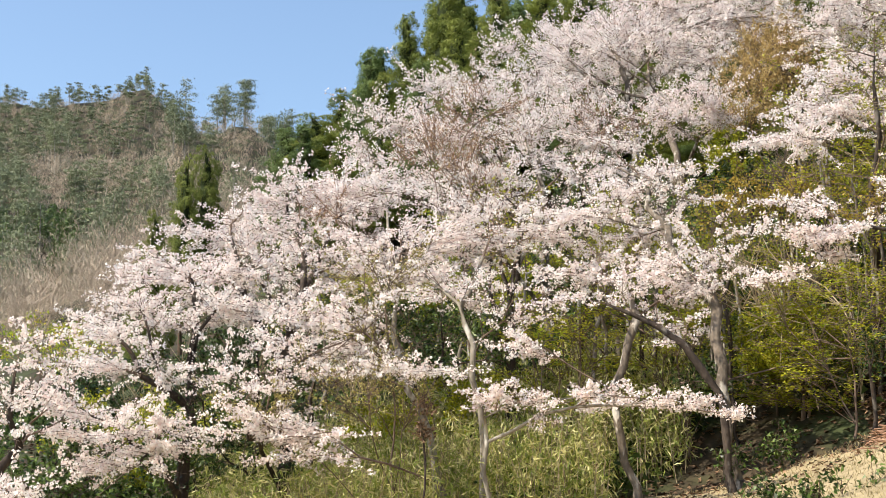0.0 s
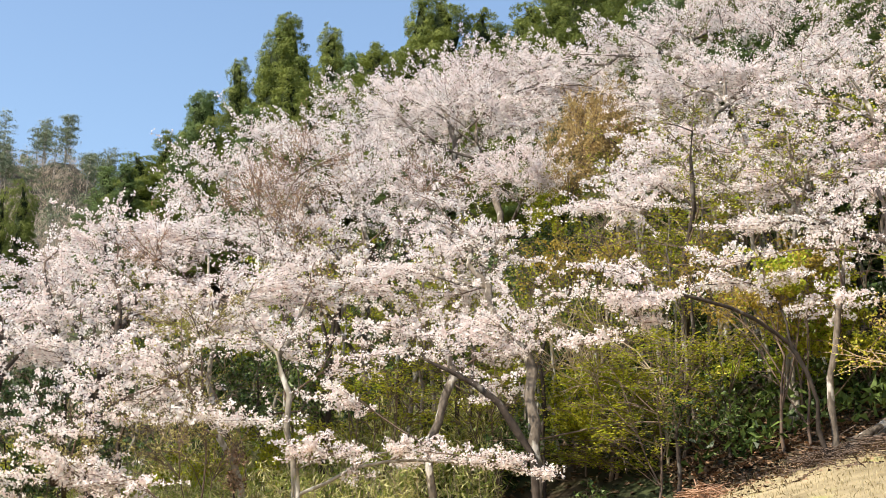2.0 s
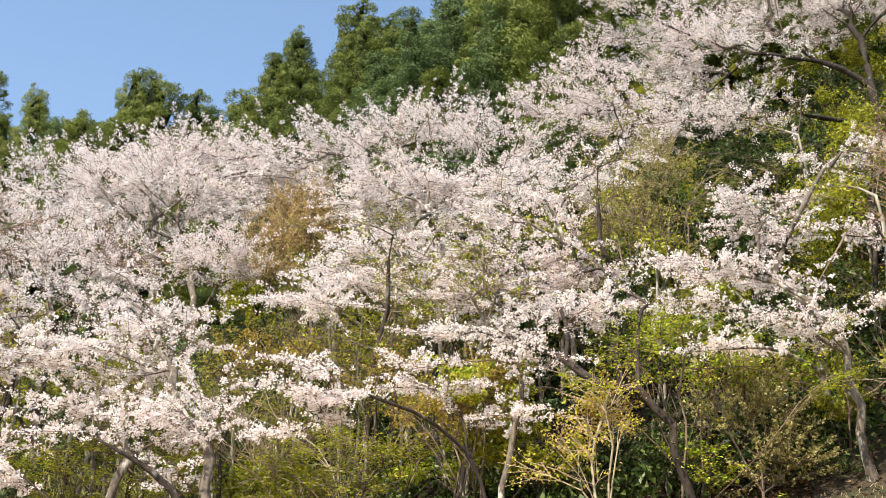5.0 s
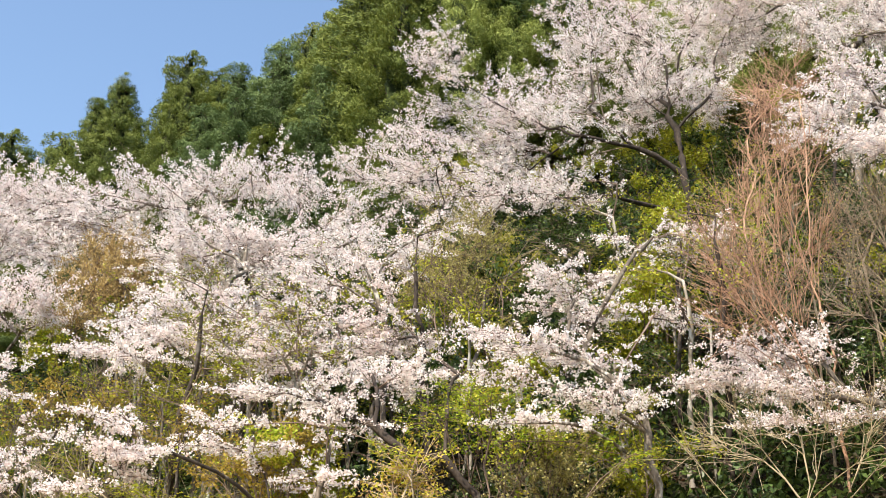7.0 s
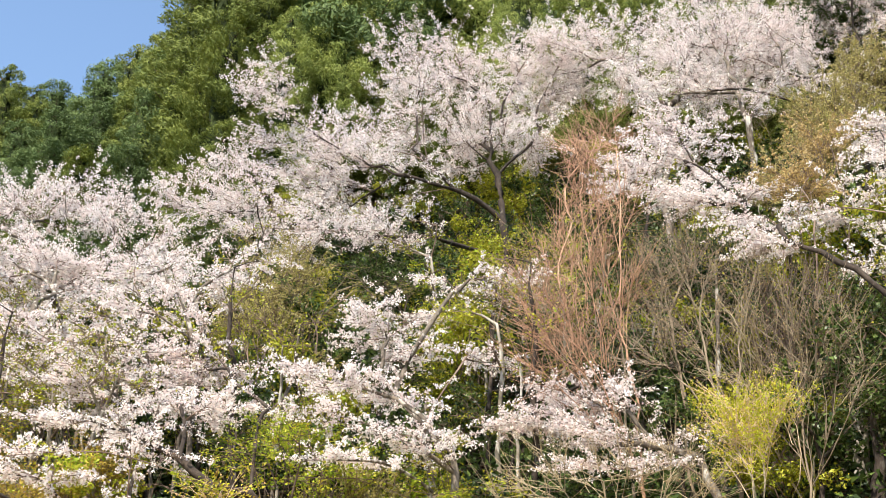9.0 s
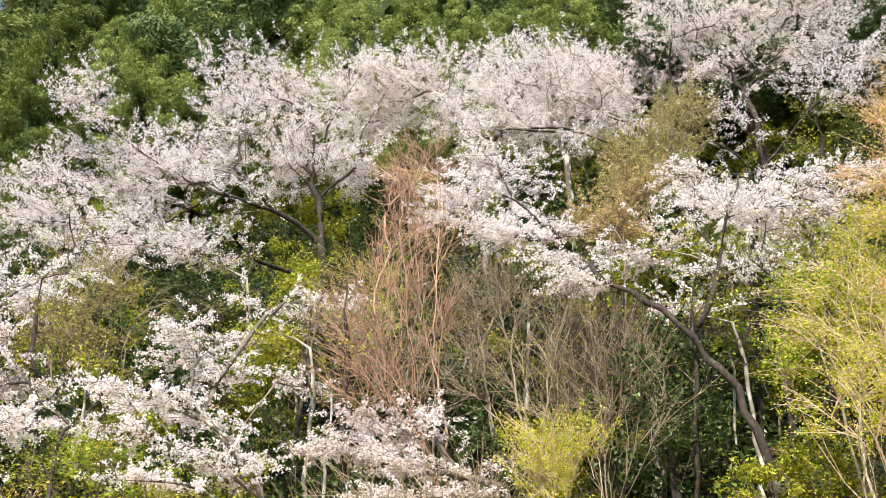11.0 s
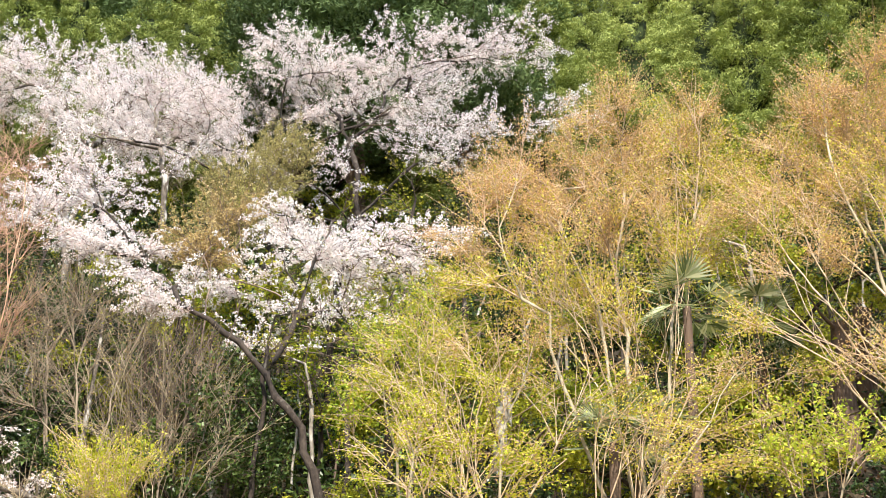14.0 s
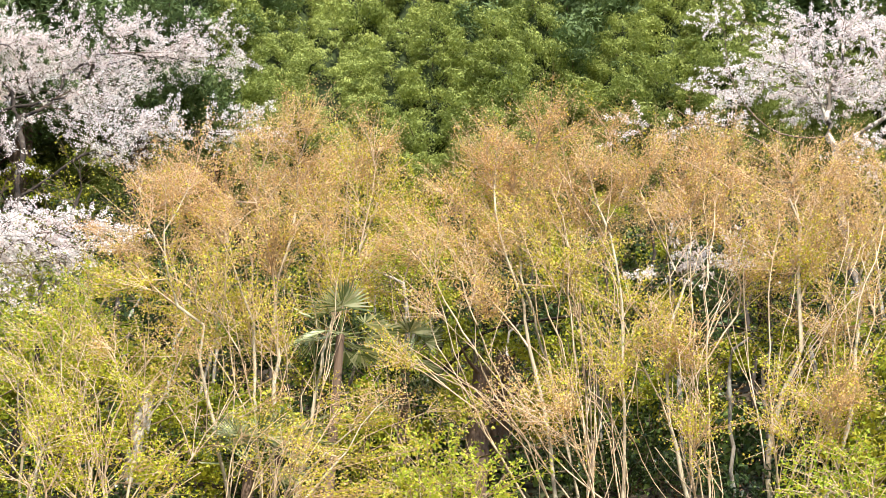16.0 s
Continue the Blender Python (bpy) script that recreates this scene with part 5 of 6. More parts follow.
# ---- conifers ----
def conifer(seed, height, width, material, blunt=0.6, plume=1.3):
    """A cedar: straight trunk and tiers of boughs that end in rounded plumes of many fine sprays."""
    rng = np.random.default_rng(seed)
    root = new("cedar_tree")
    z = np.linspace(0, height * 0.95, 9)
    v, f = tubes([(np.stack([0 * z, 0 * z, z], 1) + rng.normal(size=(9, 3)) * 0.04, np.linspace(0.017 * height, 0.02, 9))], 7)
    mesh_object("trunk", v, f, CEDAR_BARK, root, True)
    boughs, cs, ns, axes = [], [], [], []
    low, n = 0.24, int(height * 9.5 / plume)
    for i in range(n):
        s = low + (1.0 - low) * (i + rng.uniform()) / n
        reach = width * 0.5 * max(1 - s, 0.0) ** blunt * rng.uniform(0.62, 1.12) + 0.12
        a = i * 2.4 + rng.normal(0, 0.35)
        w = np.array([math.cos(a), math.sin(a), 0])
        q = np.linspace(0, 1, 5)[:, None]
        foot = np.array([0, 0, s * height])
        pts = foot + w * reach * q + np.array([0, 0, 1.0]) * reach * (-0.45 * q + 0.5 * q * q * q)
        boughs.append((pts, np.linspace(0.035, 0.008, 5)))
        for u in np.concatenate([[1.0], rng.uniform(0.4, 0.95, int(reach * 2.0 / plume))]):
            R = plume * rng.uniform(0.18, 0.46) * (0.6 + 0.4 * min(1.0, reach / (width * 0.35)))
            c = foot + w * reach * u + np.array([0, 0, reach * (-0.45 * u + 0.5 * u ** 3)]) + rng.normal(size=3) * [0.12, 0.12, 0.1]
            m = int(210 * (R / 0.4) ** 2) + 20
            d = unit(rng.normal(size=(m, 3)) + w * 0.45 + [0, 0, 0.4])
            cs.append(c + d * R * rng.uniform(0.6, 1.2, (m, 1)) * [1, 1, 0.95])
            nn = unit(d + rng.normal(size=(m, 3)) * 0.38)
            ns.append(nn)
            g = w * 0.4 + [0, 0, 0.45] + d * 0.8 + rng.normal(size=(m, 3)) * 0.3
            axes.append(g - nn * np.sum(g * nn, 1, keepdims=True))
    # added opaque core round the trunk; its dark colour stands for crown shade
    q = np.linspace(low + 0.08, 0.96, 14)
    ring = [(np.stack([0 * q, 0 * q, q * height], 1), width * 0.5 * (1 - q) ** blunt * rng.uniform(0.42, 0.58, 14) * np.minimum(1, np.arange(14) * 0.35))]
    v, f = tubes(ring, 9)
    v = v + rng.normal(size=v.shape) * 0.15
    mesh_object("dark_crown_core", v, f, CORE_SHADE, root)
    v, f = tubes(boughs[::2], 3)
    tagged(mesh_object("branchwork", v, f, CEDAR_BARK, root), kind="stuff")
    v, f = flakes(np.concatenate(cs), np.concatenate(ns), 0.14, 0.043, rng, 0.15, np.concatenate(axes))
    tagged(mesh_object("foliage", v, f, material, root), kind="stuff")
    return root


# tree tops that stand on the skyline, by bearing and elevation
PEAK_AZ = [-6.0, -5.1, -3.7, -3.2, -2.3, -1.6, -0.6, 0.1, 0.75, 1.6, 2.45, 3.4, 4.5, 5.8, 6.5, 7.3, 8.2, 9.1, 10.4, 11.6, 12.5, 13.5, 14.6, 15.8, 16.5, 17.6, 18.9, 19.7, 21.4, 22.4, 23.3, 24.6, 26.0, 28.0]
PEAK_EL = [18.8, 19.0, 20.2, 21.9, 23.0, 23.5, 23.3, 24.8, 24.8, 24.0, 25.25, 23.9, 24.4, 24.8, 25.1, 25.2, 25.5, 24.8, 26.3, 26.3, 28.0, 29.0, 27.6, 29.0, 29.6, 29.5, 30.5, 30.9, 31.8, 32.1, 33.5, 35.0, 36.5, 38.0]


def build_conifers():
    rng = np.random.default_rng(7)
    kinds = [conifer(11, 14, 4.6, CEDAR, 0.85), conifer(12, 16, 4.8, CEDAR, 0.8), conifer(13, 13, 4.6, CEDAR, 0.7, 1.1), conifer(14, 15, 4.3, CYPRESS, 0.9, 1.1), conifer(15, 12, 4.6, CYPRESS, 0.8), conifer(16, 15, 5.0, FROND, 0.55, 1.25), conifer(17, 16, 4.8, FROND, 0.6, 1.15), conifer(18, 14, 5.0, CYPRESS, 0.55, 1.25)]
    tall = [14, 16, 13, 15, 12, 15, 16, 14]
    spots = []
    for az, el in zip(PEAK_AZ, PEAK_EL):
        d = float(np.interp(az, [-8, 10, 25, 40], [76, 70, 64, 60])) + rng.uniform(-1.5, 1.5)
        spots.append((az, d, EYE + d * math.tan(radians(el)), 0))
    for az in np.arange(-6.2, 28, 1.15):
        for back, fall, least in ((-6, 1.3, -9), (5, 0.15, -9), (10, 0.5, -9), (-12, 4.0, 9), (-17, 6.5, 16)):
            if az < least:
                continue
            b = az + rng.uniform(-0.6, 0.6)
            d = float(np.interp(b, [-8, 10, 25, 40], [76, 70, 64, 60])) + back + rng.uniform(-1.5, 1.5)
            el = float(np.interp(b, PEAK_AZ, PEAK_EL)) - fall - rng.uniform(0.0, 0.7)
            spots.append((b, d, EYE + d * math.tan(radians(el)), 0))
    for az in np.concatenate([np.arange(28.6, 34, 1.9), np.arange(34.5, 104, 2.8)]):
        for row in range(3):
            b = az + rng.uniform(-0.8, 0.8) + row * 0.9
            d = float(np.interp(b, [28, 40, 60, 100], [56, 54, 51, 47])) + row * 6.5 + rng.uniform(-2, 2)
            spots.append((b, d, gz(math.sin(radians(b)) * d, math.cos(radians(b)) * d) + (rng.uniform(13, 16.5) if row == 0 else rng.uniform(17, 21)), 1))
    # broad dark crowns beyond the cherries, where the valley opens
    spots += [(az, d, EYE + d * math.tan(radians(el)), 2) for az, d, el in ((-10.1, 57, 16.6), (-10.9, 56, 16.2), (-12.1, 54, 14.0), (-12.6, 52, 12.8))]
    used = set()
    for az, d, top, zone in spots:
        x, y = math.sin(radians(az)) * d, math.cos(radians(az)) * d
        g = gz(x, y) - 0.3
        h = (top - g) * 0.96
        if h < 4:
            continue
        k = int((rng.choice(5, p=[0.24, 0.24, 0.2, 0.2, 0.12]), rng.choice([5, 6, 7, 1], p=[0.36, 0.32, 0.22, 0.1]), 2)[zone])
        s = h / tall[k]
        wide = max(s, 0.95 if zone < 2 else 0.4) * (1.1, 1.15, 0.62)[zone]
        m = pose(x, y, g, 0, 0, rng.uniform(0, 360)) @ Matrix.Diagonal((wide * rng.uniform(0.85, 1.15), wide * rng.uniform(0.85, 1.15), s, 1))
        dark = k in (3, 4, 7)
        label = "dark green conifer standing in the plantation above the cherries" if dark else "tall green cedar with plumed boughs above the cherries"
        if k in used:
            t = copy_thing(kinds[k], m)
        else:
            t = kinds[k]
            t.matrix_basis = m
            used.add(k)
        tagged(t, label, "tree", "conifers above the cherries")


build_conifers()


# ---- filling shrubs of the understorey ----
def build_understorey():
    rng = np.random.default_rng(31)
    spots = []
    for az in np.arange(-13, 104, 4.2):
        for row in range(6 if az < 25 else 8):
            d = float(np.interp(az, AZ, FOOT_D)) + 2.5 + row * 3.7 + rng.uniform(-1.2, 1.2)
            a = radians(az + rng.uniform(-2, 2))
            spots.append((math.sin(a) * d, math.cos(a) * d, row))
    for az in np.arange(22, 104, 2.6):
        for d in (35, 39.5, 44, 48.5):
            a, d = radians(az + rng.uniform(-1.2, 1.2)), d + rng.uniform(-2, 2)
            spots.append((math.sin(a) * d, math.cos(a) * d, 9))
    first = {}
    for x, y, row in spots:
        kind = int(rng.choice(5, p=[0.3, 0.3, 0.28, 0.08, 0.04] if row < 9 else [0.45, 0.45, 0.1, 0, 0]))
        s = rng.uniform(0.75, 1.25) if row < 9 else rng.uniform(0.9, 1.5)
        if kind in first:
            copy_thing(first[kind], pose(x, y, gz(x, y) - 0.15, 0, 0, rng.uniform(0, 360)) @ Matrix.Scale(s, 4))
            continue
        z = gz(x, y)

        def lobes(n, r, h, low, high):
            return [(x + rng.normal() * 0.7, y + rng.normal() * 0.7, z + rng.uniform(low, high), r * rng.uniform(0.7, 1.2), h) for _ in range(n)]

        trunk = [(x, y, z + 0.8), (x + 0.1, y, z + 1.6)]
        if kind == 0:
            first[kind] = evergreen("dark glossy evergreen shrub between the trunks", (x, y), trunk, lobes(6, 0.9, 0.6, 0.8, 2.8), 0.05, 301, density=3.2, size=0.125, per=4, limbs=0)
        elif kind == 1:
            first[kind] = evergreen("ivy-dark evergreen bush on the slope", (x, y), trunk, lobes(6, 0.9, 0.6, 0.6, 2.4), 0.05, 302, leaf=IVY, density=3.2, size=0.125, per=4, limbs=0)
        elif kind == 2:
            first[kind] = maple("small understorey maple in layered olive leaf", (x, y), trunk, lobes(6, 1.1, 0.22, 1.0, 3.4), 0.05, 303, leaf=OLIVE, bark=TWIG, twig_bark=TWIG, spread=0.08, density=3.2, size=0.09, per=5, limbs=0)
        elif kind == 3:
            first[kind] = maple("small understorey tree in yellow-green leaf", (x, y), trunk, lobes(6, 1.0, 0.3, 1.0, 3.2), 0.05, 304, leaf=MAPLE_GREEN, bark=TWIG, twig_bark=TWIG, spread=0.08, density=3.2, size=0.09, per=5, limbs=0)
        else:
            first[kind] = bare_shrub("thin leafless shrub of tan stems", (x, y), trunk, lobes(5, 0.9, 0.7, 1.5, 3.0), 0.04, 305, density=4, limbs=0)


build_understorey()


def build_saplings():
    """Slender stems of young trees that stand in the shade behind the cherries."""
    rng = np.random.default_rng(41)
    first = {}
    for i in range(165):
        az = rng.uniform(-8, 102) if i < 110 else rng.uniform(2, 26)
        d = float(np.interp(az, AZ, FOOT_D)) + (rng.uniform(2.5, 13) if i < 110 else rng.uniform(1.5, 7))
        x, y = math.sin(radians(az)) * d, math.cos(radians(az)) * d
        z, k = gz(x, y), int(rng.integers(0, 4))
        if k in first:
            copy_thing(first[k], pose(x, y, z - 0.15, rng.uniform(-5, 5), rng.uniform(-5, 5), rng.uniform(0, 360)) @ Matrix.Scale(rng.uniform(0.8, 1.3), 4))
            continue
        h = 3.6 + k * 0.6
        lean = rng.normal(0, 0.25, 2)
        trunk = [(x + lean[0] * 0.4, y + lean[1] * 0.4, z + h * 0.5), (x + lean[0], y + lean[1], z + h)]
        lobes = [(x + lean[0] + rng.normal() * 0.5, y + lean[1] + rng.normal() * 0.5, z + h * q, 0.6, 0.4) for q in (0.7, 0.9, 1.05)]
        bark = (PALE_BARK, BARK, PALE_BARK, DARK_BARK)[k]
        first[k] = tree("sapling", ("slender pale young tree stem in the shade", "slender brown young tree stem in the shade", "slender tan young tree stem in the shade", "thin dark young tree stem in the shade")[k], "tree", (x, y), trunk, lobes, 0.034 + 0.006 * k, 400 + k, bark, OLIVE, "foliage", twig_bark=TWIG, density=4, twigs=3, length=0.7, gap=0.14, per=2, size=0.055, flat=0.3, limbs=0, group="young trees in the understorey")


build_saplings()


# ---- far hillside ----
def build_far_forest():
    rng = np.random.default_rng(5)

    def scatter(n, az0, az1, d0, d1):
        az, d = rng.uniform(az0, az1, n), np.sqrt(rng.uniform(d0 * d0, d1 * d1, n))
        x, y = np.sin(np.radians(az)) * d, np.cos(np.radians(az)) * d
        return np.stack([x, y, ground_z(x, y)], 1), az, d

    def open_wood(az, p, d):
        """Where leafless wood breaks the pines: clearings in an uneven outline."""
        el = np.degrees(np.arctan2(p[:, 2] - EYE, d))
        clear = np.zeros(len(az), bool)
        for a, e, ra, re in ((-13.2, 15.6, 1.9, 0.9), (-16.2, 15.6, 1.4, 0.35), (-16.4, 14.0, 0.8, 0.8), (-14.0, 18.2, 0.5, 0.5), (-8.3, 15.7, 1.6, 0.7), (-10.6, 15.2, 1.3, 1.1)):
            clear |= ((az - a) / (1.25 * ra)) ** 2 + ((el - e) / (1.3 * re)) ** 2 + 0.35 * np.sin(az * 9 + el * 5) + rng.normal(0, 0.15, len(az)) < 1
        return clear

    # pines in layered crowns on bare stems: the near hill, then the mountain behind it
    for span, count, plates, tufts, needle, seat in (((170, 352), 430, 11, 56, 0.45, "near hill"), ((470, 745), 620, 7, 26, 0.9, "mountain")):
        p, az, d = scatter(count, -21, -4, *span)
        bare = open_wood(az, p, d)
        cs, ns, tr = [], [], []
        for q in p[~bare]:
            h = rng.uniform(7.5, 13.5)
            lean = rng.normal(0, 0.6, 2)
            for k in range(plates):
                s = 0.42 + 0.58 * (k + rng.uniform()) / plates
                reach = rng.uniform(0.2, 1.0) * 2.9 * math.sqrt(max(1.06 - s, 0.03))
                a = k * 2.4 + rng.uniform(0, 1)
                c = q + [lean[0] * s + math.cos(a) * reach, lean[1] * s + math.sin(a) * reach, h * s]
                off = rng.normal(size=(tufts, 3)) * [0.75, 0.75, 0.17]
                cs.append(c + off)
                ns.append(unit(off * [0.6, 0.6, 2.5] + rng.normal(size=(tufts, 3)) * 0.4 + [0, 0, 0.5]))
            tr.append((np.array([q, q + [lean[0] * 0.9, lean[1] * 0.9, h * 0.95]]), np.array([0.17, 0.05])))
        v, f = flakes(np.concatenate(cs), np.concatenate(ns), needle, needle * 0.55, rng, 0.2)
        tagged(mesh_object("far_pine_wood", v, f, PINE), "layered pine wood covering the " + seat, "wood", kind="stuff")
        v, f = tubes(tr, 3)
        tagged(mesh_object("far_pine_stems", v, f, PALE_BARK), "pale trunks of the pines on the " + seat, "wood", kind="stuff")
        # leafless trees fill the clearings, and scrub the ground between
        q, az, d = scatter(count * (3 if span[0] < 300 else 6), -21, -4, *span)
        keep = open_wood(az, q, d)
        q = np.concatenate([q[keep], q[~keep][::2]])
        m = 90 if seat == "near hill" else 34
        h = np.repeat(rng.uniform(2.5, 5.5, len(q)), m)
        u = rng.uniform(0.02, 1, len(h)) ** 0.7
        c = np.repeat(q, m, 0) + np.stack([rng.normal(0, 1.1, len(h)) * (0.2 + u), rng.normal(0, 1.1, len(h)) * (0.2 + u), u * h], 1)
        axis = rng.normal(size=c.shape) * 0.7 + [0, 0, 1]
        v, f = flakes(c, np.cross(axis, rng.normal(size=c.shape)), 1.0 if m > 50 else 1.6, 0.06 if m > 50 else 0.12, rng, 0.1, axis)
        tagged(mesh_object("far_bare_wood", v, f, BARE), "leafless grey-brown wood on the " + seat, "wood", kind="stuff")
    # a block of dark conifers low on the near hill
    p, az, d = scatter(260, -21, -12.6, 150, 262)
    el = np.degrees(np.arctan2(p[:, 2] - EYE, d))
    p = p[(el < 14.4 - 0.9 * (az + 15)) & (np.sin(az * 3.1) + np.sin(el * 4.0) > -1.0)]
    cs, ns = [], []
    for q in p:
        h = rng.uniform(5, 8)
        s = rng.uniform(0.1, 1, 170)
        a = rng.uniform(0, 2 * np.pi, 170)
        r = 1.7 * (1.04 - s) ** 0.7 * rng.uniform(0.7, 1.1, 170)
        out = np.stack([np.cos(a), np.sin(a), 0.5 + 0 * a], 1)
        cs.append(q + np.stack([out[:, 0] * r, out[:, 1] * r, s * h], 1))
        ns.append(unit(out + rng.normal(size=out.shape) * 0.4))
    v, f = flakes(np.concatenate(cs), np.concatenate(ns), 0.7, 0.4, rng, 0.2)
    tagged(mesh_object("far_conifer_wood", v, f, CYPRESS), "dark conifer wood low on the near hill", "wood", kind="stuff")
    # the nearer brown rise: leafless trees, each a fan of fine boughs
    p, az, d = scatter(240, -23, -5, 84, 140)
    boughs, m = 34, 24
    h = np.repeat(rng.uniform(3.5, 7.5, len(p)), boughs)
    ways = unit(rng.normal(size=(len(h), 3)) * [0.55, 0.55, 0.12] + [0, 0, 1])
    start = np.repeat(p, boughs, 0) + ways * (h * rng.uniform(0.0, 0.35, len(h)))[:, None] * [0.4, 0.4, 1]
    u = rng.uniform(0.05, 1, (len(h), m))
    c = start[:, None] + ways[:, None] * (u * h[:, None] * 0.8)[:, :, None] + rng.normal(size=(len(h), m, 3)) * 0.3 * u[:, :, None]
    axis = (np.repeat(ways[:, None], m, 1) + rng.normal(size=c.shape) * 0.32).reshape(-1, 3)
    c = c.reshape(-1, 3)
    v, f = flakes(c, np.cross(axis, rng.normal(size=c.shape)), 0.42, 0.022, rng, 0.1, axis)
    tagged(mesh_object("bare_brown_thicket", v, f, BARE), "leafless brown thicket of upright twigs on the near rise", "wood", kind="stuff")


build_far_forest()


# ---- undergrowth ----
def on_slope(rng, n, az0, az1, d0, d1):
    az, d = np.radians(rng.uniform(az0, az1, n)), rng.uniform(d0, d1, n)
    x, y = np.sin(az) * d, np.cos(az) * d
    return np.stack([x, y, ground_z(x, y)], 1)


def blades(rng, roots, length, width, lean, material, name, label, category):
    n = len(roots)
    up = unit(np.array([0, 0, 1.0]) + rng.normal(size=(n, 3)) * lean)
    side = unit(np.cross(up, rng.normal(size=(n, 3))))
    L = (length * rng.uniform(0.5, 1.3, n))[:, None]
    w = side * width * 0.5
    bend = unit(np.cross(up, side)) * L * rng.uniform(-0.3, 0.3, (n, 1))
    v = np.stack([roots - w * 0.6, roots + w * 0.6, roots + up * L * 0.6 + w + bend * 0.3, roots + up * L + bend], 1).reshape(-1, 3)
    return tagged(mesh_object(name, v, np.arange(4 * n).reshape(n, 4), material), label, category, kind="stuff")


def build_undergrowth():
    rng = np.random.default_rng(21)
    # bamboo grass: canes with leaves in the air
    p = on_slope(rng, 2600, -10, 10, 26.3, 34)
    p = p[(p[:, 0] < 3.2) | (p[:, 1] > 28)]
    c = np.repeat(p, 26, 0)
    c = c + np.stack([rng.normal(0, 0.14, len(c)), rng.normal(0, 0.14, len(c)), rng.uniform(0.15, 2.1, len(c)) * np.repeat(rng.uniform(0.6, 1.1, len(p)), 26)], 1)
    v, f = flakes(c, rng.normal(size=c.shape) * [1, 1, 0.6], 0.22, 0.028, rng, 0.2)
    tagged(mesh_object("bamboo_grass", v, f, BAMBOO), "thicket of yellowish bamboo grass at the wood's foot", "bamboo grass", kind="stuff")
    canes = [(np.array([q, q + [rng.normal(0, 0.1), rng.normal(0, 0.1), 1.0], q + [rng.normal(0, 0.25), rng.normal(0, 0.25), 2.0]]), np.array([0.01, 0.008, 0.004])) for q in p[::2]]
    v, f = tubes(canes, 3)
    tagged(mesh_object("bamboo_grass_canes", v, f, TAN_TWIG), "thin upright canes of bamboo grass", "bamboo grass", kind="stuff")
    # the mown field of dry grass
    p = on_slope(rng, 26000, 5, 40, 19, 27.3)
    blades(rng, p, 0.10, 0.018, 0.7, STRAW, "dry_grass", "short straw-coloured dry grass on the field", "grass")
    # fallen leaves and low weeds up the slope
    p = np.concatenate([on_slope(rng, 60000, -18, 100, 24.5, 48), on_slope(rng, 9000, 17, 36, 25.8, 30)]) + [0, 0, 0.03]
    v, f = flakes(p, rng.normal(size=p.shape) * 0.35 + [0, 0, 1], 0.13, 0.09, rng, 0.3)
    tagged(mesh_object("leaf_litter", v, f, LITTER), "brown fallen leaves covering the slope", "leaf litter", kind="stuff")
    p = on_slope(rng, 46000, -18, 100, 27.5, 56)
    p = p[np.sin(p[:, 0] * 0.7) + np.sin(p[:, 1] * 0.8 + 1) > -0.5]
    c = np.repeat(p, 4, 0) + rng.normal(size=(4 * len(p), 3)) * [0.2, 0.2, 0.2] + [0, 0, 0.4]
    v, f = flakes(c, rng.normal(size=c.shape), 0.24, 0.10, rng, 0.2)
    tagged(mesh_object("undergrowth", v, f, EVERGREEN), "low green undergrowth between the trunks", "undergrowth", kind="stuff")


build_undergrowth()


# ---- palms, logs and brush on the bank ----
def palm(x, y, z, seed):
    """A windmill palm: fibrous trunk and fan-shaped fronds, each of many narrow leaflets."""
    rng = np.random.default_rng(seed)
    g = gz(x, y) - 0.1
    root = new("fan_palm")
    root.location = (x, y, g)
    h = z - g
    q = np.linspace(0, 1, 7)
    v, f = tubes([(np.stack([0.1 * np.sin(q * 2), 0 * q, q * h], 1), np.linspace(0.11, 0.09, 7) + rng.normal(0, 0.008, 7))], 8)
    mesh_object("trunk", v, f, CEDAR_BARK, root, True)
    crown = np.array([0.1 * math.sin(2), 0, h])
    for k in range(15):
        a, rise = k * 2.4 + rng.uniform(-0.3, 0.3), rng.uniform(-0.35, 1.1)
        w = np.array([math.cos(a) * math.cos(rise), math.sin(a) * math.cos(rise), math.sin(rise)])
        hub = crown + w * rng.uniform(0.45, 0.7)
        side = unit(np.cross(w, [0, 0, 1.0]))
        stalk, sf = tubes([(np.array([crown, hub]), np.array([0.014, 0.01]))], 3)
        vs, fs = [stalk], [sf[:, :3], sf[:, [0, 2, 3]]]
        n = len(stalk)
        up = np.cross(side, w)
        for j in range(19):
            th = (j - 9) / 9 * 1.5
            tip = hub + (w * math.cos(th) + side * math.sin(th)) * 0.55 - up * 0.05 - np.array([0, 0, 0.10 * abs(math.sin(th))])
            base = up * 0.012 + side * 0.02 * math.cos(th) - w * 0.02 * math.sin(th)
            mid = (hub + tip) / 2
            vs.append(np.array([hub, mid + base, tip, mid - base]))
            fs.append(np.array([[n, n + 1, n + 2], [n, n + 2, n + 3]]))
            n += 4
        mesh_object("frond", np.concatenate(vs), np.concatenate(fs), PALM, root)
    return tagged(root, "green fan palm half hidden among maples", "palm", "palms in the understorey")


for spot, seed in zip([(22.7, 6.08, 12.92), (21.25, 7.1, 9.88), (22.42, 7.04, 10.8), (25.44, 5.37, 13.64)], (51, 52, 53, 54)):
    palm(*spot, seed)


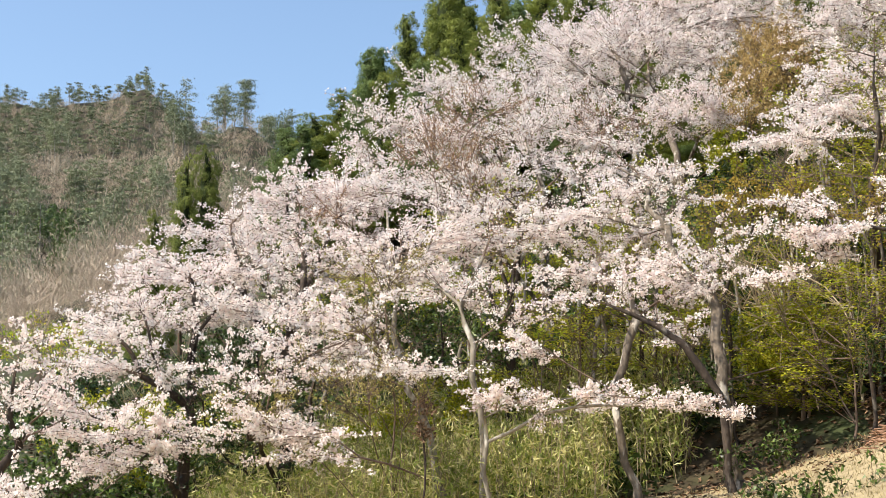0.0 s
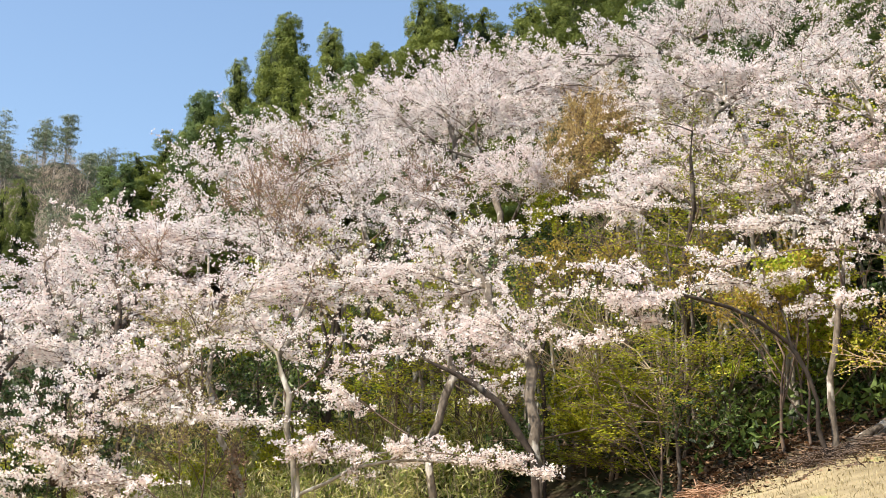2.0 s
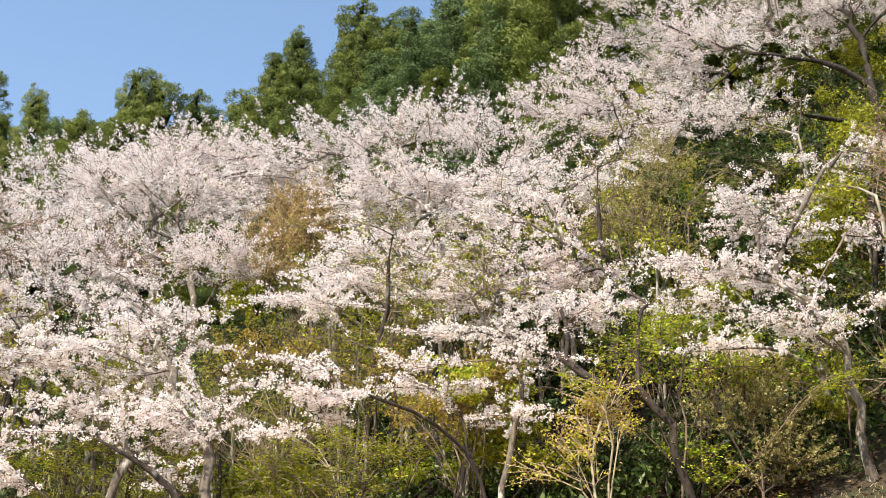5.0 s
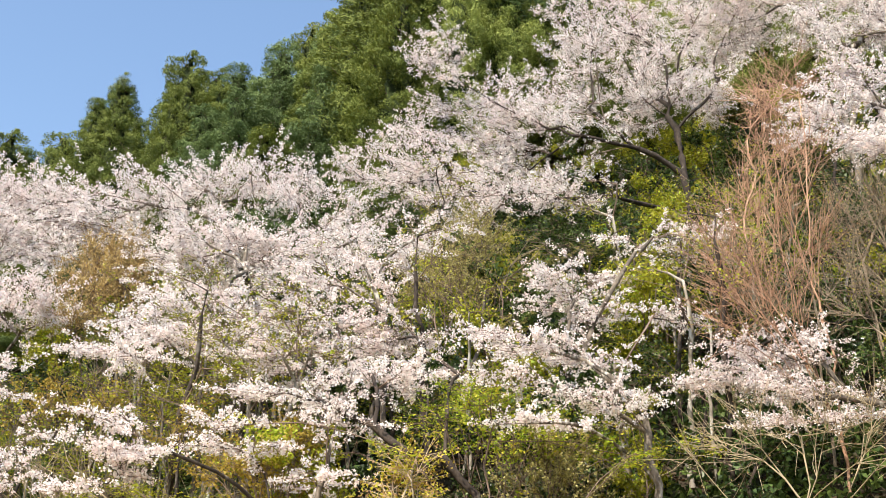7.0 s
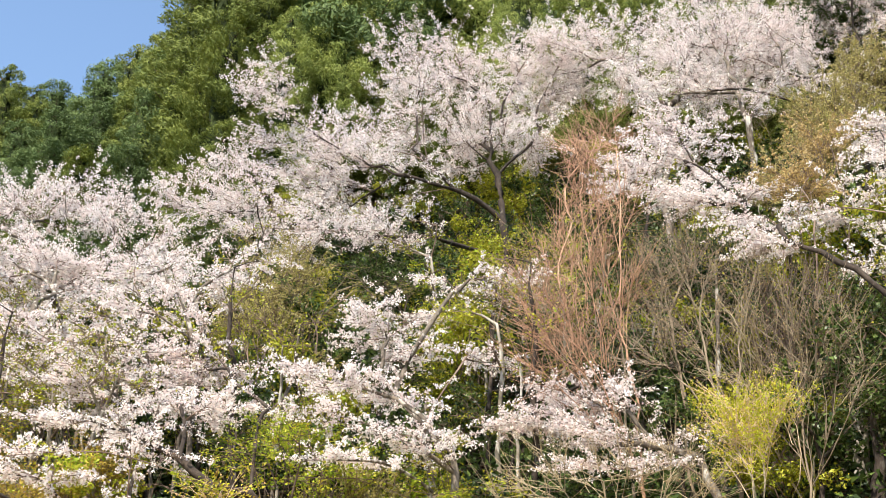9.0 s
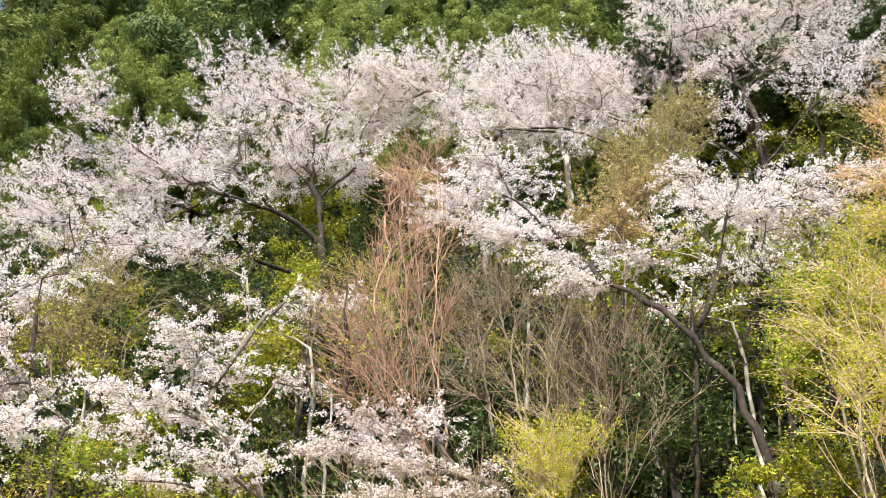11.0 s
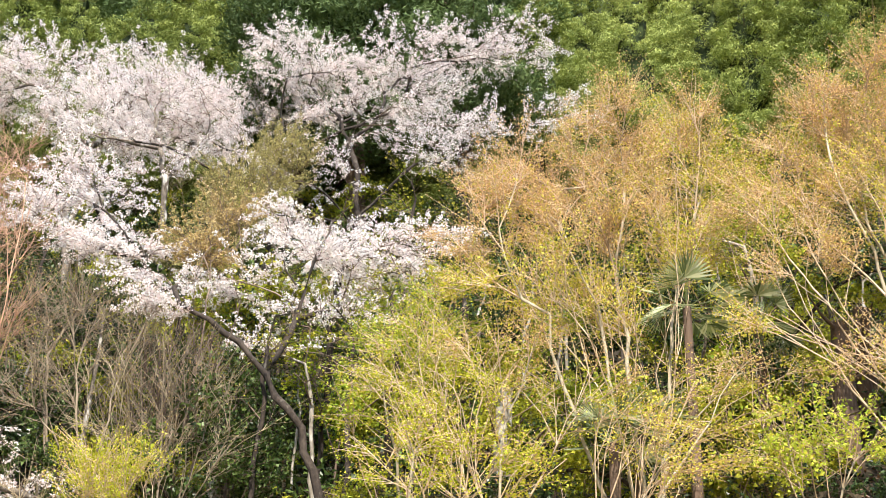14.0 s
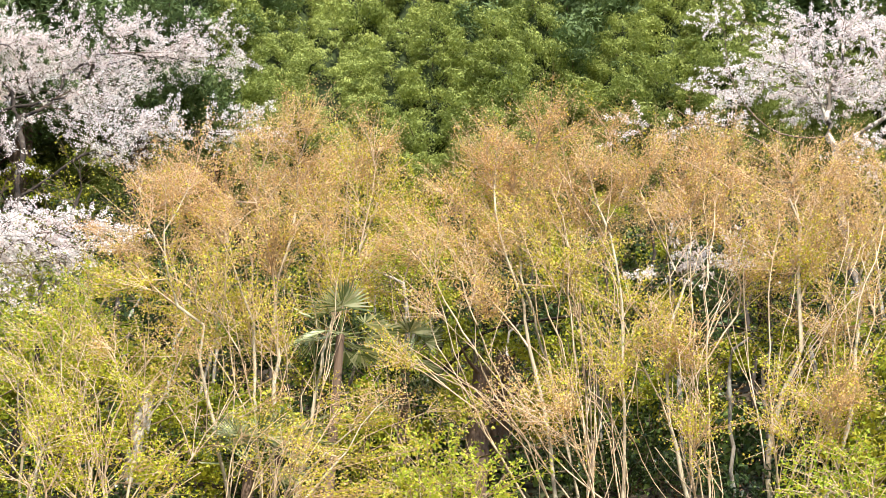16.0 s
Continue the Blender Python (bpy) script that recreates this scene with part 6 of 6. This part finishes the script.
def log(a, b, radius, seed):
    """A fallen trunk lying up the bank."""
    rng = np.random.default_rng(seed)
    a, b = np.array(a), np.array(b)
    q = np.linspace(0, 1, 9)[:, None]
    p = a + (b - a) * q + rng.normal(size=(9, 3)) * 0.03
    p[:, 2] = ground_z(p[:, 0], p[:, 1]) + radius * 0.8
    root = new("fallen_log")
    root.location = p[0]
    v, f = tubes([(p, np.linspace(radius, radius * 0.75, 9))], 9)
    mesh_object("stem", v - p[0], f, BARK, root, True)
    ends = [np.concatenate([[c], ring]) for c, ring in ((p[0], v[:9]), (p[-1], v[-9:]))]
    for e in ends:
        mesh_object("cut_end", e - p[0], [(0, i + 1, (i + 1) % 9 + 1) for i in range(9)], TAN_TWIG, root)
    return tagged(root, "mossy brown fallen log lying on leaf litter", "log", "fallen logs")


log((11.01, 24.65, 5.74), (12.68, 24.96, 6.56), 0.10, 61)
log((10.7, 24.35, 5.57), (12.25, 24.73, 6.19), 0.07, 62)


def brush_pile(x, y, r, n, seed):
    """A heap of cut reddish branches."""
    rng = np.random.default_rng(seed)
    root = new("brush_pile")
    g = gz(x, y)
    root.location = (x, y, g)
    sticks = []
    for _ in range(n):
        c = rng.normal(size=2) * r * 0.5
        a = rng.uniform(0, 2 * np.pi)
        w = np.array([math.cos(a), math.sin(a), rng.normal(0, 0.2)])
        L = rng.uniform(0.35, 0.9)
        o = np.array([c[0], c[1], gz(x + c[0], y + c[1]) - g + rng.uniform(0.02, 0.3) * math.exp(-(c @ c) / (r * r))])
        sticks.append((np.array([o - w * L / 2, o + rng.normal(size=3) * 0.05, o + w * L / 2]), np.array([0.012, 0.010, 0.005])))
    v, f = tubes(sticks, 3)
    tagged(mesh_object("stick_mass", v, f, TWIG if seed % 2 == 0 else RED_TWIG, root), kind="stuff")
    return tagged(root, "heap of cut reddish-brown branches on the field edge", "brush pile", "heaps of cut brush")


brush_pile(7.98, 24.22, 0.5, 90, 71)
brush_pile(10.19, 23.92, 0.630, 120, 72)
brush_pile(11.15, 23.49, 1.3, 140, 74)


def old_bole(x, y, z, radius, seed):
    """A thick old trunk standing in the shade, broken off above."""
    rng = np.random.default_rng(seed)
    g = gz(x, y) - 0.2
    root = new("old_trunk")
    root.location = (x, y, g)
    h = z - g + 1.6
    q = np.linspace(0, 1, 12)
    v, f = tubes([(np.stack([0.1 * np.sin(q * 3 + seed), 0.08 * np.cos(q * 2), q * h], 1), radius * (1.25 - 0.5 * q) * (1 + rng.normal(0, 0.04, 12)))], 12)
    bole = mesh_object("bole", v, f, CEDAR_BARK if seed % 2 else PALE_BARK, root, True)
    for k in range(3):
        a, zz = rng.uniform(0, 6.3), h * rng.uniform(0.5, 0.95)
        w = np.array([math.cos(a), math.sin(a), 0.5])
        o = np.array([0, 0, zz])
        v, f = tubes([(np.array([o, o + w * 0.4, o + w * 0.8 + [0, 0, 0.2]]), np.array([0.05, 0.035, 0.012]))], 6)
        mesh_object("branch_stub", v, f, CEDAR_BARK, bole, True)
    return tagged(root, "thick old trunk standing in deep shade" if seed % 2 else "thick pale trunk standing among maple boughs", "tree trunk", "old trunks in the shade")


for spot, radius, seed in zip([(26.7, 3.99, 12.36), (27.76, 3.66, 13.03), (23.0, 9.79, 10.28), (23.42, 10.09, 10.5), (23.6, 16.85, 10.81), (22.51, 9.67, 9.69)], (0.24, 0.2, 0.16, 0.14, 0.15, 0.15), (81, 83, 84, 86, 88, 90)):
    old_bole(*spot, radius, seed)
